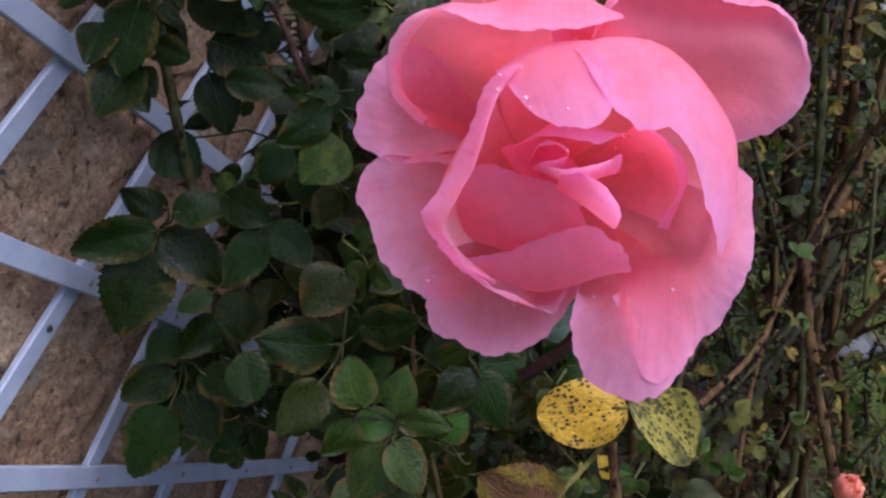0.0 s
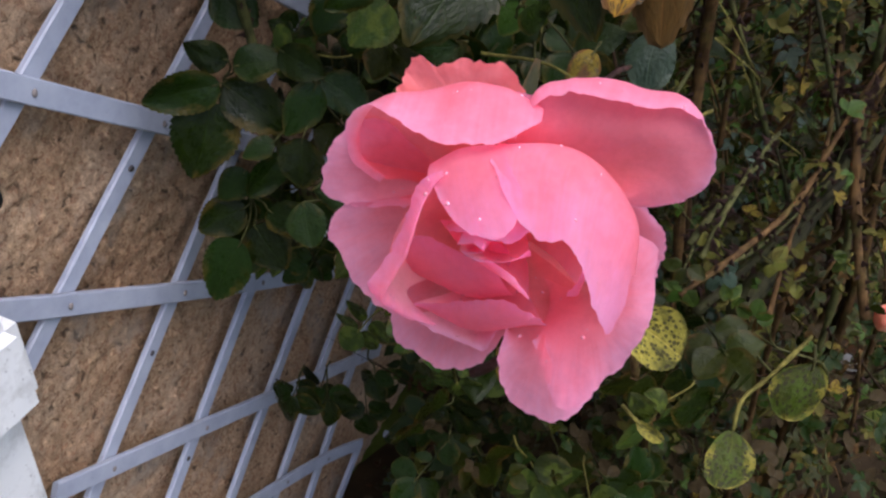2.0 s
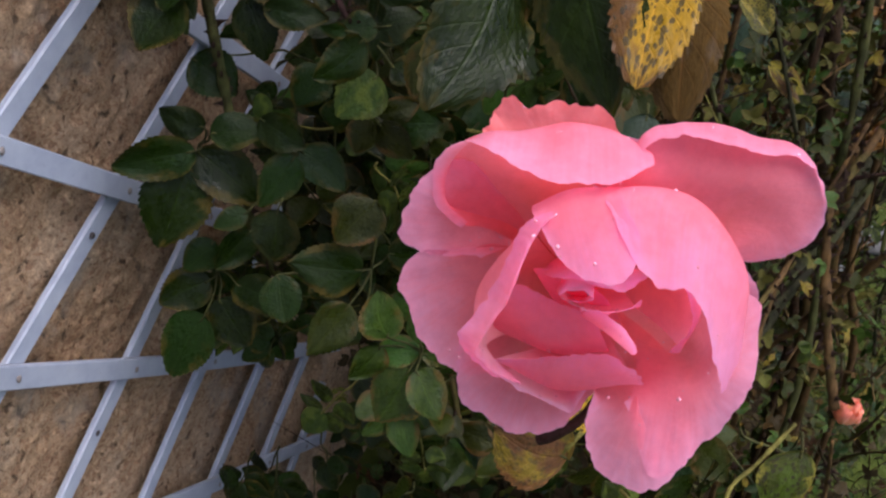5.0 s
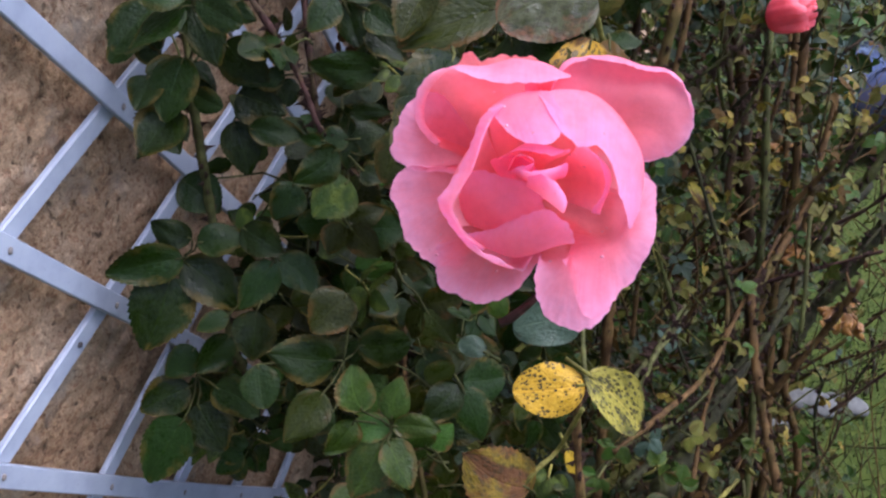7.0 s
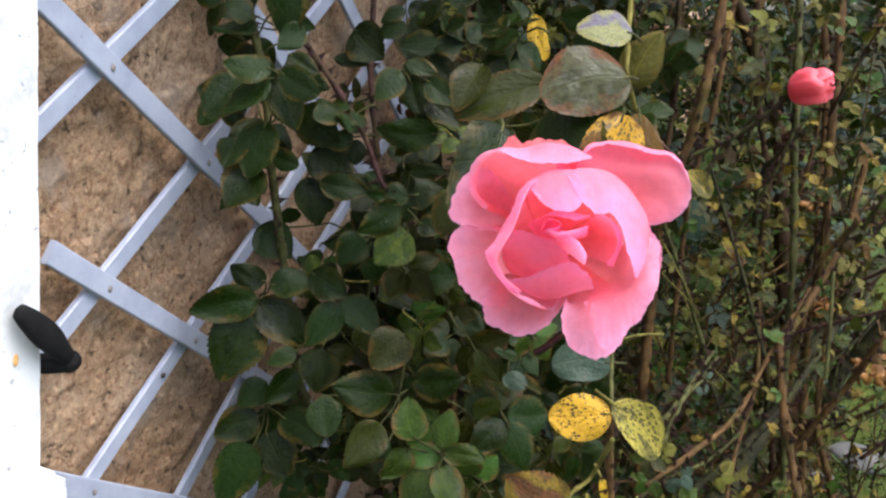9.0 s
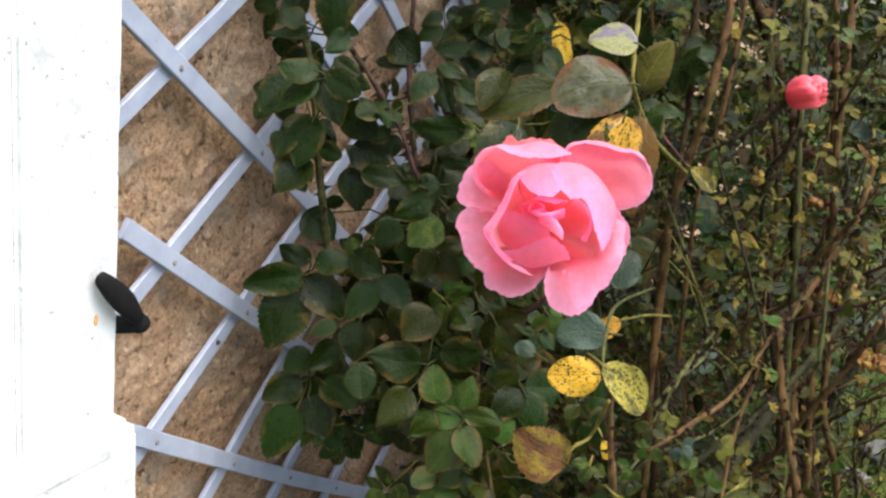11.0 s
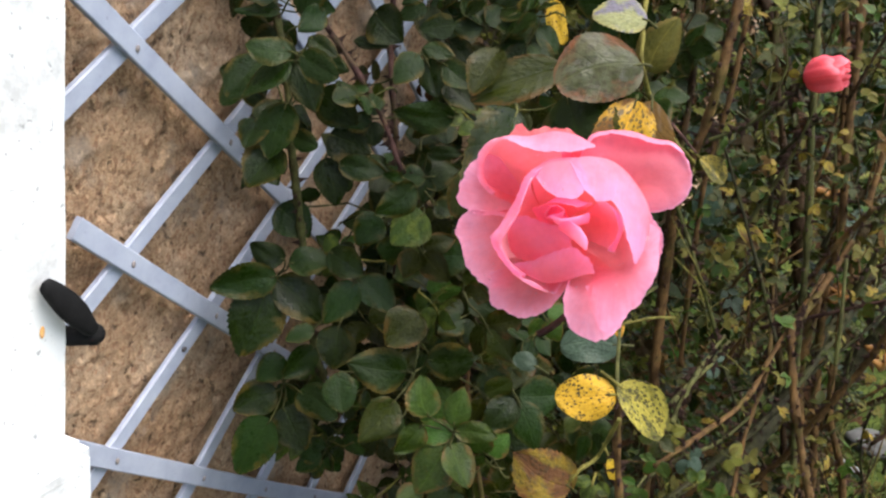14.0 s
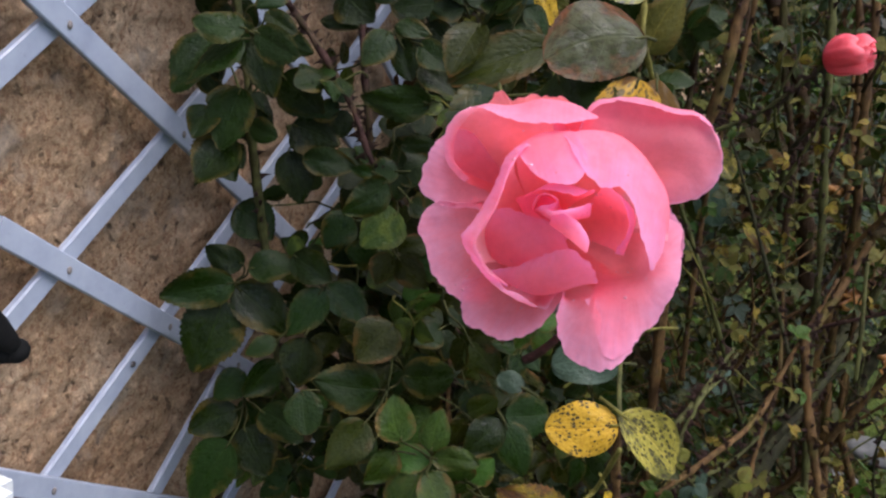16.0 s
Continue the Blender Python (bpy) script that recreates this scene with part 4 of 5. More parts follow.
spray((0.108, 0.133, 1.079), [("g", (0.119, 0.112, 1.085), (0.064, 0.077, 1.067), 0.037), ("g", (0.106, 0.114, 1.064), (0.102, 0.082, 1), 0.057), ("g", (0.108, 0.131, 1.074), (0.164, 0.133, 1.041), 0.043), ("g", (0.125, 0.126, 1.097), (0.167, 0.136, 1.108), 0.030), ("g", (0.114, 0.134, 1.096), (0.082, 0.118, 1.11), 0.027)])
spray((0.185, 0.163, 1.082), [("g", (0.164, 0.14, 1.116), (0.2, 0.138, 1.098), 0.033), ("g", (0.191, 0.153, 1.084), (0.176, 0.124, 1.043), 0.033), ("g", (0.188, 0.165, 1.084), (0.232, 0.164, 1.059), 0.033), ("g", (0.188, 0.13, 1.041), (0.192, 0.11, 1.002), 0.040), ("g", (0.159, 0.129, 1.03), (0.138, 0.109, 1.02), 0.020)])
spray((0.12, 0.14, 0.951), [("g", (0.154, 0.143, 1.002), (0.137, 0.117, 0.969), 0.031), ("g", (0.12, 0.137, 0.983), (0.104, 0.114, 0.957), 0.031), ("g", (0.116, 0.135, 0.94), (0.081, 0.106, 0.919), 0.038), ("g", (0.125, 0.111, 0.918), (0.103, 0.076, 0.864), 0.048), ("g", (0.129, 0.129, 0.927), (0.162, 0.12, 0.889), 0.045), ("g", (0.149, 0.125, 0.954), (0.194, 0.126, 0.933), 0.042)])
spray((0.282, 0.122, 1.016), [("o", (0.283, 0.118, 1.083), (0.264, 0.092, 1.053), 0.041), ("g", (0.28, 0.109, 1.021), (0.228, 0.082, 1.026), 0.044), ("g", (0.293, 0.13, 1.03), (0.336, 0.141, 1.039), 0.041), ("o", (0.277, 0.093, 0.995), (0.257, 0.064, 0.956), 0.035), ("g", (0.285, 0.103, 0.976), (0.261, 0.08, 0.961), 0.028), ("g", (0.222, 0.073, 1.018), (0.236, 0.059, 0.986), 0.032)])
spray((0.352, 0.063, 0.997), [("f", (0.335, 0.038, 1.019), (0.325, 0.037, 1.056), 0.032), ("f", (0.355, 0.055, 1.008), (0.357, 0.058, 1.043), 0.025), ("f", (0.353, 0.064, 0.997), (0.325, 0.043, 0.994), 0.023), ("f", (0.359, 0.049, 1.006), (0.396, 0.054, 1.008), 0.020), ("f", (0.35, 0.052, 0.985), (0.337, 0.025, 0.947), 0.041), ("f", (0.359, 0.039, 0.997), (0.386, 0.03, 0.968), 0.032), ("f", (0.328, 0.044, 1.005), (0.316, 0.022, 0.981), 0.026)])
spray((0.289, 0.194, 1.09), [("g", (0.262, 0.169, 1.128), (0.307, 0.178, 1.13), 0.043), ("yg", (0.232, 0.167, 1.115), (0.258, 0.167, 1.111), 0.036), ("o", (0.274, 0.183, 1.075), (0.3, 0.178, 1.058), 0.033), ("g", (0.312, 0.182, 1.089), (0.344, 0.182, 1.079), 0.030), ("g", (0.328, 0.189, 1.052), (0.352, 0.186, 1.041), 0.026), ("g", (0.346, 0.164, 1.019), (0.367, 0.157, 0.999), 0.033), ("g", (0.361, 0.182, 1.016), (0.381, 0.178, 1.006), 0.023), ("g", (0.231, 0.183, 1.125), (0.21, 0.165, 1.121), 0.033)])
LEAVES = []
LEAVES += [("y2", r) for r in (
    (0.491, -0.05, 1.044, 0.449, -0.08, 1.075, 1, 0.05),
    (0.548, 0.437, 1.167, 0.6, 0.443, 1.125, 0, 0.061),
    (0.417, 0.211, 1.144, 0.406, 0.185, 1.122, 1, 0.032),
)]
LEAVES += [("y1", r) for r in (
    (0.522, -0.132, 1.168, 0.486, -0.147, 1.162, 1, 0.038),
    (0.315, 0.315, 1.398, 0.338, 0.308, 1.352, 0, 0.037),
    (0.504, 0.04, 1.03, 0.514, 0.037, 1.011, 1, 0.015),
    (0.478, 0.159, 1.11, 0.456, 0.135, 1.095, 1, 0.027),
)]
LEAVES += [("y3", r) for r in (
    (0.522, -0.13, 1.174, 0.561, -0.114, 1.143, 1, 0.042),
    (0.51, 0.233, 1.27, 0.536, 0.236, 1.248, 1, 0.021),
    (0.539, -0.062, 1.036, 0.559, -0.065, 1.025, 0, 0.022),
)]
LEAVES += [("sg", r) for r in (
    (0.641, 0.078, 1.007, 0.639, 0.052, 0.966, 1, 0.039),
    (0.601, 0.033, 0.961, 0.601, 0.003, 0.93, 1, 0.042),
)]
LEAVES += [("b", r) for r in (
    (0.473, 0.027, 1.365, 0.424, -0.019, 1.348, 1, 0.059),
)]
LEAVES += [("o", r) for r in (
    (0.395, 0.093, 1.348, 0.331, 0.048, 1.317, 0, 0.079),
    (0.529, 0.47, 1.289, 0.547, 0.473, 1.276, 5, 0.014),
    (0.485, 0.423, 1.365, 0.479, 0.414, 1.345, 5, 0.013),
    (0.533, 0.155, 1.009, 0.529, 0.146, 0.986, 3, 0.015),
    (0.457, 0.131, 1.021, 0.449, 0.121, 1, 3, 0.015),
    (0.716, 0.483, 1.115, 0.707, 0.471, 1.09, 5, 0.015),
    (0.44, 0.357, 1.385, 0.442, 0.35, 1.363, 3, 0.015),
)]
LEAVES += [("p", r) for r in (
    (0.459, 0.099, 1.395, 0.422, 0.076, 1.401, 1, 0.042),
)]
LEAVES += [("bl", r) for r in (
    (0.271, 0.404, 1.381, 0.278, 0.395, 1.345, 1, 0.038),
    (0.505, -0.038, 1.165, 0.466, -0.054, 1.16, 1, 0.047),
    (0.446, -0.038, 1.13, 0.428, -0.043, 1.136, 1, 0.027),
    (0.5, 0.432, 1.206, 0.532, 0.43, 1.164, 1, 0.047),
    (0.572, 0.292, 1.041, 0.549, 0.287, 1.049, 3, 0.015),
    (0.561, 0.208, 0.967, 0.575, 0.209, 0.955, 3, 0.014),
    (0.468, 0.193, 1.18, 0.471, 0.162, 1.147, 1, 0.039),
)]
LEAVES += [("g", r) for r in (
    (0.388, 0.155, 1.002, 0.418, 0.15, 0.955, 3, 0.044),
    (0.544, 0.355, 1.26, 0.548, 0.35, 1.242, 5, 0.012),
    (0.18, 0.355, 1.336, 0.218, 0.36, 1.308, 5, 0.034),
    (0.237, 0.328, 1.358, 0.211, 0.329, 1.392, 5, 0.036),
    (0.595, 0.594, 1.417, 0.575, 0.581, 1.401, 5, 0.015),
)]
LEAVES += [("yg", r) for r in (
    (0.628, 0.402, 0.972, 0.616, 0.393, 0.958, 5, 0.012),
    (0.573, 0.204, 0.94, 0.583, 0.213, 0.956, 5, 0.014),
    (0.678, 0.395, 0.892, 0.669, 0.386, 0.878, 5, 0.015),
    (0.489, 0.073, 0.979, 0.485, 0.067, 0.964, 3, 0.016),
)]
LEAVES += [("f", r) for r in (
    (0.538, 0.15, 0.988, 0.529, 0.141, 0.97, 5, 0.014),
    (0.528, 0.089, 0.984, 0.521, 0.082, 0.971, 5, 0.014),
    (0.598, 0.208, 0.927, 0.599, 0.215, 0.947, 5, 0.015),
)]
LEAVES += [("lo", r) for r in (
    (0.443, 0.241, 1.342, 0.461, 0.236, 1.395, 1, 0.055),
    (0.599, 0.272, 0.949, 0.618, 0.277, 0.942, 5, 0.015),
    (0.63, 0.323, 0.898, 0.617, 0.315, 0.89, 5, 0.014),
    (0.538, 0.206, 0.987, 0.552, 0.214, 0.995, 5, 0.012),
    (0.512, 0.351, 1.286, 0.529, 0.354, 1.276, 5, 0.011),
    (0.505, 0.372, 1.357, 0.488, 0.368, 1.364, 3, 0.015),
)]
LEAVES += [("br", (0.486, 0.024, 1.34, 0.505, -0.04, 1.281, 0, 0.06))]
LEAVES += [("yo", r) for r in (
    (0.475, 0.019, 1.339, 0.479, -0.045, 1.285, 0, 0.06),
)]
for kd, (bx, by, bz, tx, ty, tz, cnt, sz) in LEAVES:
    compound(climber if bx < 0.36 else bush, kd, (bx, by, bz), (tx, ty, tz), cnt, sz * (1.22 if cnt > 1 else 1.0), 0.3 if cnt > 1 else 0.12, (0.25, -0.88, 0.34) if cnt > 1 else (0.25, -0.8, 0.5))


# large shaded leaves that hang behind the bloom
compound(bush, "g", (0.394, -0.017, 1.32), (0.393, -0.082, 1.267), 1, 0.06, 0.05, (0.4, -0.9, -0.3))
compound(bush, "g", (0.42, 0.02, 1.335), (0.463, -0.046, 1.272), 1, 0.06, 0.05, (0.2, -0.95, -0.3))
UPPER = (
    # the shoot that climbs past the window surround
    (0.118, 0.13, 1.414, 0.124, 0.118, 1.352, 1, 0.06), (0.05, 0.16, 1.41, 0.028, 0.13, 1.345, 5, 0.036), (0.085, 0.15, 1.425, 0.075, 0.12, 1.37, 3, 0.038),
    (0.09, 0.15, 1.335, 0.062, 0.12, 1.283, 5, 0.042), (0.12, 0.14, 1.325, 0.135, 0.12, 1.268, 3, 0.044), (0.06, 0.16, 1.3, 0.033, 0.12, 1.252, 5, 0.036),
    (0.09, 0.15, 1.225, 0.068, 0.11, 1.172, 5, 0.037), (0.1, 0.15, 1.27, 0.105, 0.12, 1.222, 5, 0.037), (0.05, 0.21, 1.36, 0.018, 0.19, 1.29, 5, 0.042),
    (0.06, 0.22, 1.25, 0.028, 0.19, 1.195, 5, 0.04), (0.02, 0.21, 1.5, 0.04, 0.17, 1.44, 5, 0.04), (0.1, 0.2, 1.5, 0.12, 0.16, 1.44, 5, 0.042),
)
for bx, by, bz, tx, ty, tz, cnt, sz in UPPER:
    compound(climber, "g", (bx, by, bz), (tx, ty, tz), cnt, sz, 0.4)
for bx, by, bz, tx, ty, tz, cnt, sz in (
    (0.1, 0.235, 0.61, 0.085, 0.215, 0.535, 5, 0.045), (0.12, 0.27, 0.585, 0.13, 0.25, 0.51, 5, 0.045), (0.1, 0.3, 0.56, 0.08, 0.29, 0.475, 5, 0.045),
    (0.14, 0.34, 0.5, 0.15, 0.33, 0.42, 5, 0.042), (0.18, 0.38, 0.44, 0.2, 0.36, 0.36, 3, 0.04), (0.16, 0.31, 0.6, 0.19, 0.3, 0.54, 3, 0.04),
):
    compound(climber, "g", (bx, by, bz), (tx, ty, tz), cnt, sz, 0.4)
for i in range(66):
    # the leafy mass against the trellis
    x = 0.09 + 0.28 * rng.random()
    low = i < 56
    z = rng.uniform(0.84, 1.13) if low else rng.uniform(1.12, 1.5)
    y = 0.3 - 0.16 * (x - 0.09) + rng.uniform(0.0, 0.16) + (0.0 if low else 0.08)
    B = Vector((x, y, z))
    T = B + Vector((rng.uniform(-0.05, 0.07), rng.uniform(-0.05, 0.0), rng.uniform(-0.09, 0.03))).normalized() * rng.uniform(0.085, 0.11)
    compound(climber, rng.choice(("g", "g", "g", "g", "o")), B, T, rng.choice((3, 5, 5)), rng.uniform(0.042, 0.058))
for i in range(44):
    # larger leaves under the bloom, low against the bed
    x = rng.uniform(0.24, 0.6)
    B = Vector((x, rng.uniform(0.12, 0.36), rng.uniform(0.35, 0.88)))
    T = B + Vector((rng.uniform(-0.06, 0.06), rng.uniform(-0.07, 0.0), rng.uniform(-0.05, 0.03))).normalized() * 0.1
    compound(climber if x < 0.36 else bush, rng.choice(("g", "g", "o", "g", "yg")), B, T, rng.choice((3, 5, 5)), rng.uniform(0.04, 0.055), 0.4)
for i in range(95):
    # overlapping leaves of every tilt between the larger ones
    x = 0.085 + 0.31 * rng.random()
    z = rng.uniform(0.84, 1.34)
    if z > 1.1 and (x < 0.2 or rng.random() < 0.55):
        continue
    B = Vector((x, 0.19 - 0.3 * (x - 0.09) + rng.uniform(0.0, 0.1), z))
    T = B + Vector((rng.uniform(-0.07, 0.07), rng.uniform(-0.04, 0.02), rng.uniform(-0.07, 0.04))).normalized() * 0.075
    compound(climber, rng.choice(("g", "g", "g", "o", "o", "f", "yg")), B, T, rng.choice((3, 5, 5)), rng.uniform(0.026, 0.042), 0.6)
for i in range(34):
    # young leaves between the larger ones
    x = 0.1 + 0.26 * rng.random()
    B = Vector((x, 0.2 - 0.16 * (x - 0.09) + rng.uniform(0.0, 0.08), rng.uniform(0.9, 1.24)))
    T = B + Vector((rng.uniform(-0.05, 0.05), rng.uniform(-0.04, 0.0), rng.uniform(-0.06, 0.03))).normalized() * 0.06
    compound(climber, rng.choice(("g", "g", "o", "f")), B, T, rng.choice((3, 5)), rng.uniform(0.024, 0.036))
for i in range(46):
    # shaded leaves behind the bloom and low in the bed
    B = Vector((rng.uniform(0.24, 0.46), rng.uniform(0.2, 0.45), rng.uniform(0.35, 1.45)))
    T = B + Vector((rng.uniform(-0.07, 0.07), rng.uniform(-0.05, 0.02), rng.uniform(-0.07, 0.03))).normalized() * 0.09
    compound(climber if B.x < 0.36 else bush, rng.choice(("g", "g", "g", "bl", "o", "g")), B, T, rng.choice((3, 5)), rng.uniform(0.035, 0.05))


def cane(kind, r0, r1, pts, thorns=True):
    """A cane through the points, continued to the ground where it runs down, with thorns."""
    pts = [Vector(p) for p in pts]
    parent = climber if pts[0].x < 0.36 else bush
    if pts[-1].z < 0.9 and pts[-1].z < pts[0].z - 0.2:
        e = pts[-1]
        pts += [Vector((e.x + 0.02, e.y + 0.03, e.z * 0.5)), Vector((e.x + 0.03, e.y + 0.05, 0.0))]
    if pts[0].z > 1.36 and pts[0].z > pts[1].z and r0 > 0.0024:
        # tall canes go on above the bloom
        d = (pts[0] - pts[1]).normalized()
        pts = [pts[0] + d * 0.42 + Vector((rng.uniform(-0.06, 0.06), 0.05, 0.04)), pts[0] + d * 0.2 + Vector((rng.uniform(-0.02, 0.02), 0.02, 0))] + pts
    path = smooth_path(pts, 14)
    ob = part("cane", tube(path, r0, r1, 9, 0.38), BARK[kind], parent)
    if not thorns or r0 < 0.0022:
        return ob
    rows = [k for k in range(2, len(path) - 2) if path[k].z > 0.6]
    for i in rows:
        d = (path[i + 1] - path[i]).normalized()
        o = d.orthogonal()
        o.rotate(Matrix.Rotation(rng.uniform(0, 6.28), 3, d))
        ln = rng.uniform(0.005, 0.012)
        z = (o - d * 0.35).normalized()
        m = Matrix.Translation(path[i] + o * r0 * 0.75) @ z.to_track_quat("Z", "Y").to_matrix().to_4x4() @ Matrix.Diagonal((ln, ln, ln, 1))
        part("thorn", THORN, None, ob, m=m)
    return ob


def thorn_mesh():
    bm = bmesh.new()
    rings = []
    for h, w, off in ((0, 0.3, 0), (0.35, 0.14, 0.0), (0.75, 0.05, -0.08), (1.0, 0.01, -0.18)):
        rings.append([bm.verts.new((w * 0.6 * math.cos(a), w * math.sin(a) * 1.3 + off, h)) for a in (0, 1.26, 2.51, 3.77, 5.03)])
    for a, b in zip(rings, rings[1:]):
        for k in range(5):
            bm.faces.new((a[k], a[(k + 1) % 5], b[(k + 1) % 5], b[k]))
    return mesh_of("thorn", bm, BARK["red"])


THORN = thorn_mesh()
cane("red", 0.0035, 0.0022, [(0.127, 0.15, 1.351), (0.166, 0.152, 1.311), (0.204, 0.151, 1.266), (0.237, 0.137, 1.221), (0.259, 0.165, 1.179)])
cane("green", 0.0042, 0.005, [(0.02, 0.24, 1.75), (0.018, 0.22, 1.55), (0.029, 0.205, 1.392), (0.065, 0.188, 1.3), (0.089, 0.171, 1.219), (0.116, 0.166, 1.11), (0.139, 0.175, 0.979), (0.16, 0.2, 0.91)])
cane("red", 0.003, 0.004, [(0.132, 0.301, 1.395), (0.145, 0.281, 1.321), (0.166, 0.265, 1.248), (0.178, 0.274, 1.162), (0.192, 0.264, 1.047)])
cane("brown", 0.0045, 0.006, [(0.509, 0.293, 1.449), (0.511, 0.268, 1.373), (0.506, 0.264, 1.3), (0.493, 0.269, 1.227), (0.494, 0.292, 1.127), (0.505, 0.302, 0.976), (0.521, 0.314, 0.826)])
cane("brown", 0.0026, 0.003, [(0.516, 0.363, 1.418), (0.517, 0.34, 1.312), (0.51, 0.334, 1.238), (0.515, 0.352, 1.116), (0.523, 0.372, 0.998)])
cane("green", 0.0036, 0.0044, [(0.576, 0.434, 1.462), (0.592, 0.409, 1.368), (0.608, 0.407, 1.277), (0.631, 0.409, 1.156), (0.65, 0.425, 1.014), (0.683, 0.429, 0.82)])
cane("brown", 0.0046, 0.006, [(0.624, 0.567, 1.473), (0.637, 0.538, 1.369), (0.649, 0.531, 1.269), (0.667, 0.537, 1.163), (0.669, 0.561, 1.066), (0.692, 0.577, 0.919), (0.72, 0.586, 0.746)])
cane("brown", 0.004, 0.004, [(0.602, 0.615, 1.473), (0.634, 0.58, 1.332), (0.651, 0.578, 1.204), (0.673, 0.572, 1.095)])
cane("dark", 0.009, 0.013, [(0.523, 0.782, 1.391), (0.586, 0.765, 1.269), (0.61, 0.74, 1.167), (0.641, 0.764, 1.036), (0.696, 0.774, 0.837), (0.744, 0.784, 0.643)])
cane("brown", 0.004, 0.005, [(0.676, 0.432, 1.175), (0.644, 0.363, 1.104), (0.632, 0.332, 1.091), (0.643, 0.32, 1.044), (0.664, 0.307, 0.981), (0.697, 0.293, 0.901)])
cane("green", 0.003, 0.0016, [(0.544, 0.115, 1.043), (0.553, 0.152, 1.077), (0.569, 0.222, 1.101)])
cane("brown", 0.0034, 0.002, [(0.534, 0.146, 0.979), (0.568, 0.189, 1.004), (0.602, 0.254, 1.026), (0.623, 0.322, 1.072), (0.657, 0.463, 1.121)])
cane("green", 0.0022, 0.002, [(0.505, 0.268, 1.279), (0.541, 0.268, 1.301), (0.569, 0.258, 1.329), (0.588, 0.25, 1.355)])
cane("red", 0.0015, 0.001, [(0.483, 0.179, 1.305), (0.511, 0.181, 1.281)])
cane("green", 0.002, 0.002, [(0.68, 0.288, 1.074), (0.675, 0.301, 1.119), (0.666, 0.318, 1.181)])
cane("moss", 0.013, 0.011, [(0.584, 0.293, 0.86), (0.618, 0.396, 0.895), (0.651, 0.51, 0.934), (0.705, 0.667, 1.009), (0.8, 0.905, 1.112)])
cane("dark", 0.004, 0.005, [(0.528, 0.579, 1.449), (0.549, 0.551, 1.342), (0.587, 0.558, 1.217), (0.602, 0.542, 1.086), (0.65, 0.559, 0.913), (0.684, 0.57, 0.741)])
cane("dark", 0.0035, 0.0045, [(0.444, 0.487, 1.437), (0.463, 0.454, 1.314), (0.468, 0.438, 1.192), (0.478, 0.43, 1.056), (0.504, 0.437, 0.879), (0.518, 0.454, 0.746)])
cane("brown", 0.004, 0.005, [(0.7, 0.638, 1.264), (0.694, 0.595, 1.141), (0.698, 0.583, 1.034), (0.713, 0.58, 0.906), (0.764, 0.604, 0.751)])
cane("brown", 0.0036, 0.0045, [(0.736, 0.377, 1.111), (0.719, 0.404, 1.042), (0.693, 0.425, 0.967), (0.664, 0.444, 0.887), (0.636, 0.456, 0.788)])
cane("brown", 0.003, 0.002, [(0.613, 0.258, 0.891), (0.611, 0.304, 0.965), (0.618, 0.361, 1.029), (0.605, 0.436, 1.101)])
cane("brown", 0.003, 0.002, [(0.686, 0.396, 1.224), (0.655, 0.419, 1.16), (0.632, 0.423, 1.097), (0.595, 0.419, 1.06), (0.568, 0.44, 0.985)])
cane("green", 0.0026, 0.0016, [(0.505, 0.165, 0.903), (0.537, 0.194, 0.953), (0.589, 0.274, 0.966), (0.631, 0.356, 0.999)])
cane("yell", 0.002, 0.0016, [(0.485, -0.052, 1.044), (0.494, -0.044, 1.058), (0.502, -0.018, 1.06), (0.516, -0.042, 1.108)])
cane("yell", 0.002, 0.0026, [(0.448, 0.128, 1.426), (0.458, 0.094, 1.381), (0.465, 0.088, 1.354), (0.48, 0.145, 1.306), (0.502, 0.26, 1.259)])
cane("green", 0.0012, 0.0018, [(0.522, -0.127, 1.166), (0.512, -0.087, 1.179), (0.496, 0.027, 1.17), (0.488, 0.285, 1.115)])
cane("brown", 0.003, 0.0035, [(0.506, 0.009, 1.104), (0.51, 0.026, 1.05), (0.524, 0.032, 0.985)])
cane("brown", 0.003, 0.0025, [(0.377, 0.131, 0.876), (0.348, 0.146, 0.954), (0.32, 0.185, 1.003), (0.302, 0.224, 1.073)])
cane("green", 0.0028, 0.0018, [(0.531, 0.146, 1.031), (0.544, 0.182, 1.05), (0.56, 0.228, 1.061), (0.573, 0.277, 1.077)])
cane("yell", 0.0014, 0.0018, [(0.601, 0.033, 0.961), (0.601, 0.049, 0.978), (0.616, 0.076, 0.985), (0.638, 0.122, 0.995)])
cane("yell", 0.0012, 0.0016, [(0.478, 0.159, 1.11), (0.502, 0.186, 1.114), (0.516, 0.247, 1.098)])
cane("yell", 0.0016, 0.001, [(0.333, 0.174, 1.138), (0.385, 0.18, 1.139), (0.425, 0.172, 1.13)])
cane("brown", 0.008, 0.011, [(0.657, 0.505, 1.079), (0.658, 0.528, 0.978), (0.673, 0.529, 0.899), (0.691, 0.526, 0.768)])
cane("moss", 0.010, 0.013, [(0.845, 0.8, 1.123), (0.819, 0.8, 1.073), (0.781, 0.8, 0.979), (0.748, 0.8, 0.906), (0.727, 0.8, 0.795), (0.717, 0.8, 0.71)])
cane("green", 0.0045, 0.0045, [(0.751, 0.46, 1.318), (0.743, 0.46, 1.248), (0.73, 0.46, 1.201), (0.708, 0.46, 1.159), (0.69, 0.47, 1.08)])
cane("red", 0.003, 0.0022, [(0.86, 0.47, 1.27), (0.78, 0.5, 1.2), (0.744, 0.53, 1.149), (0.703, 0.555, 1.108)], False)
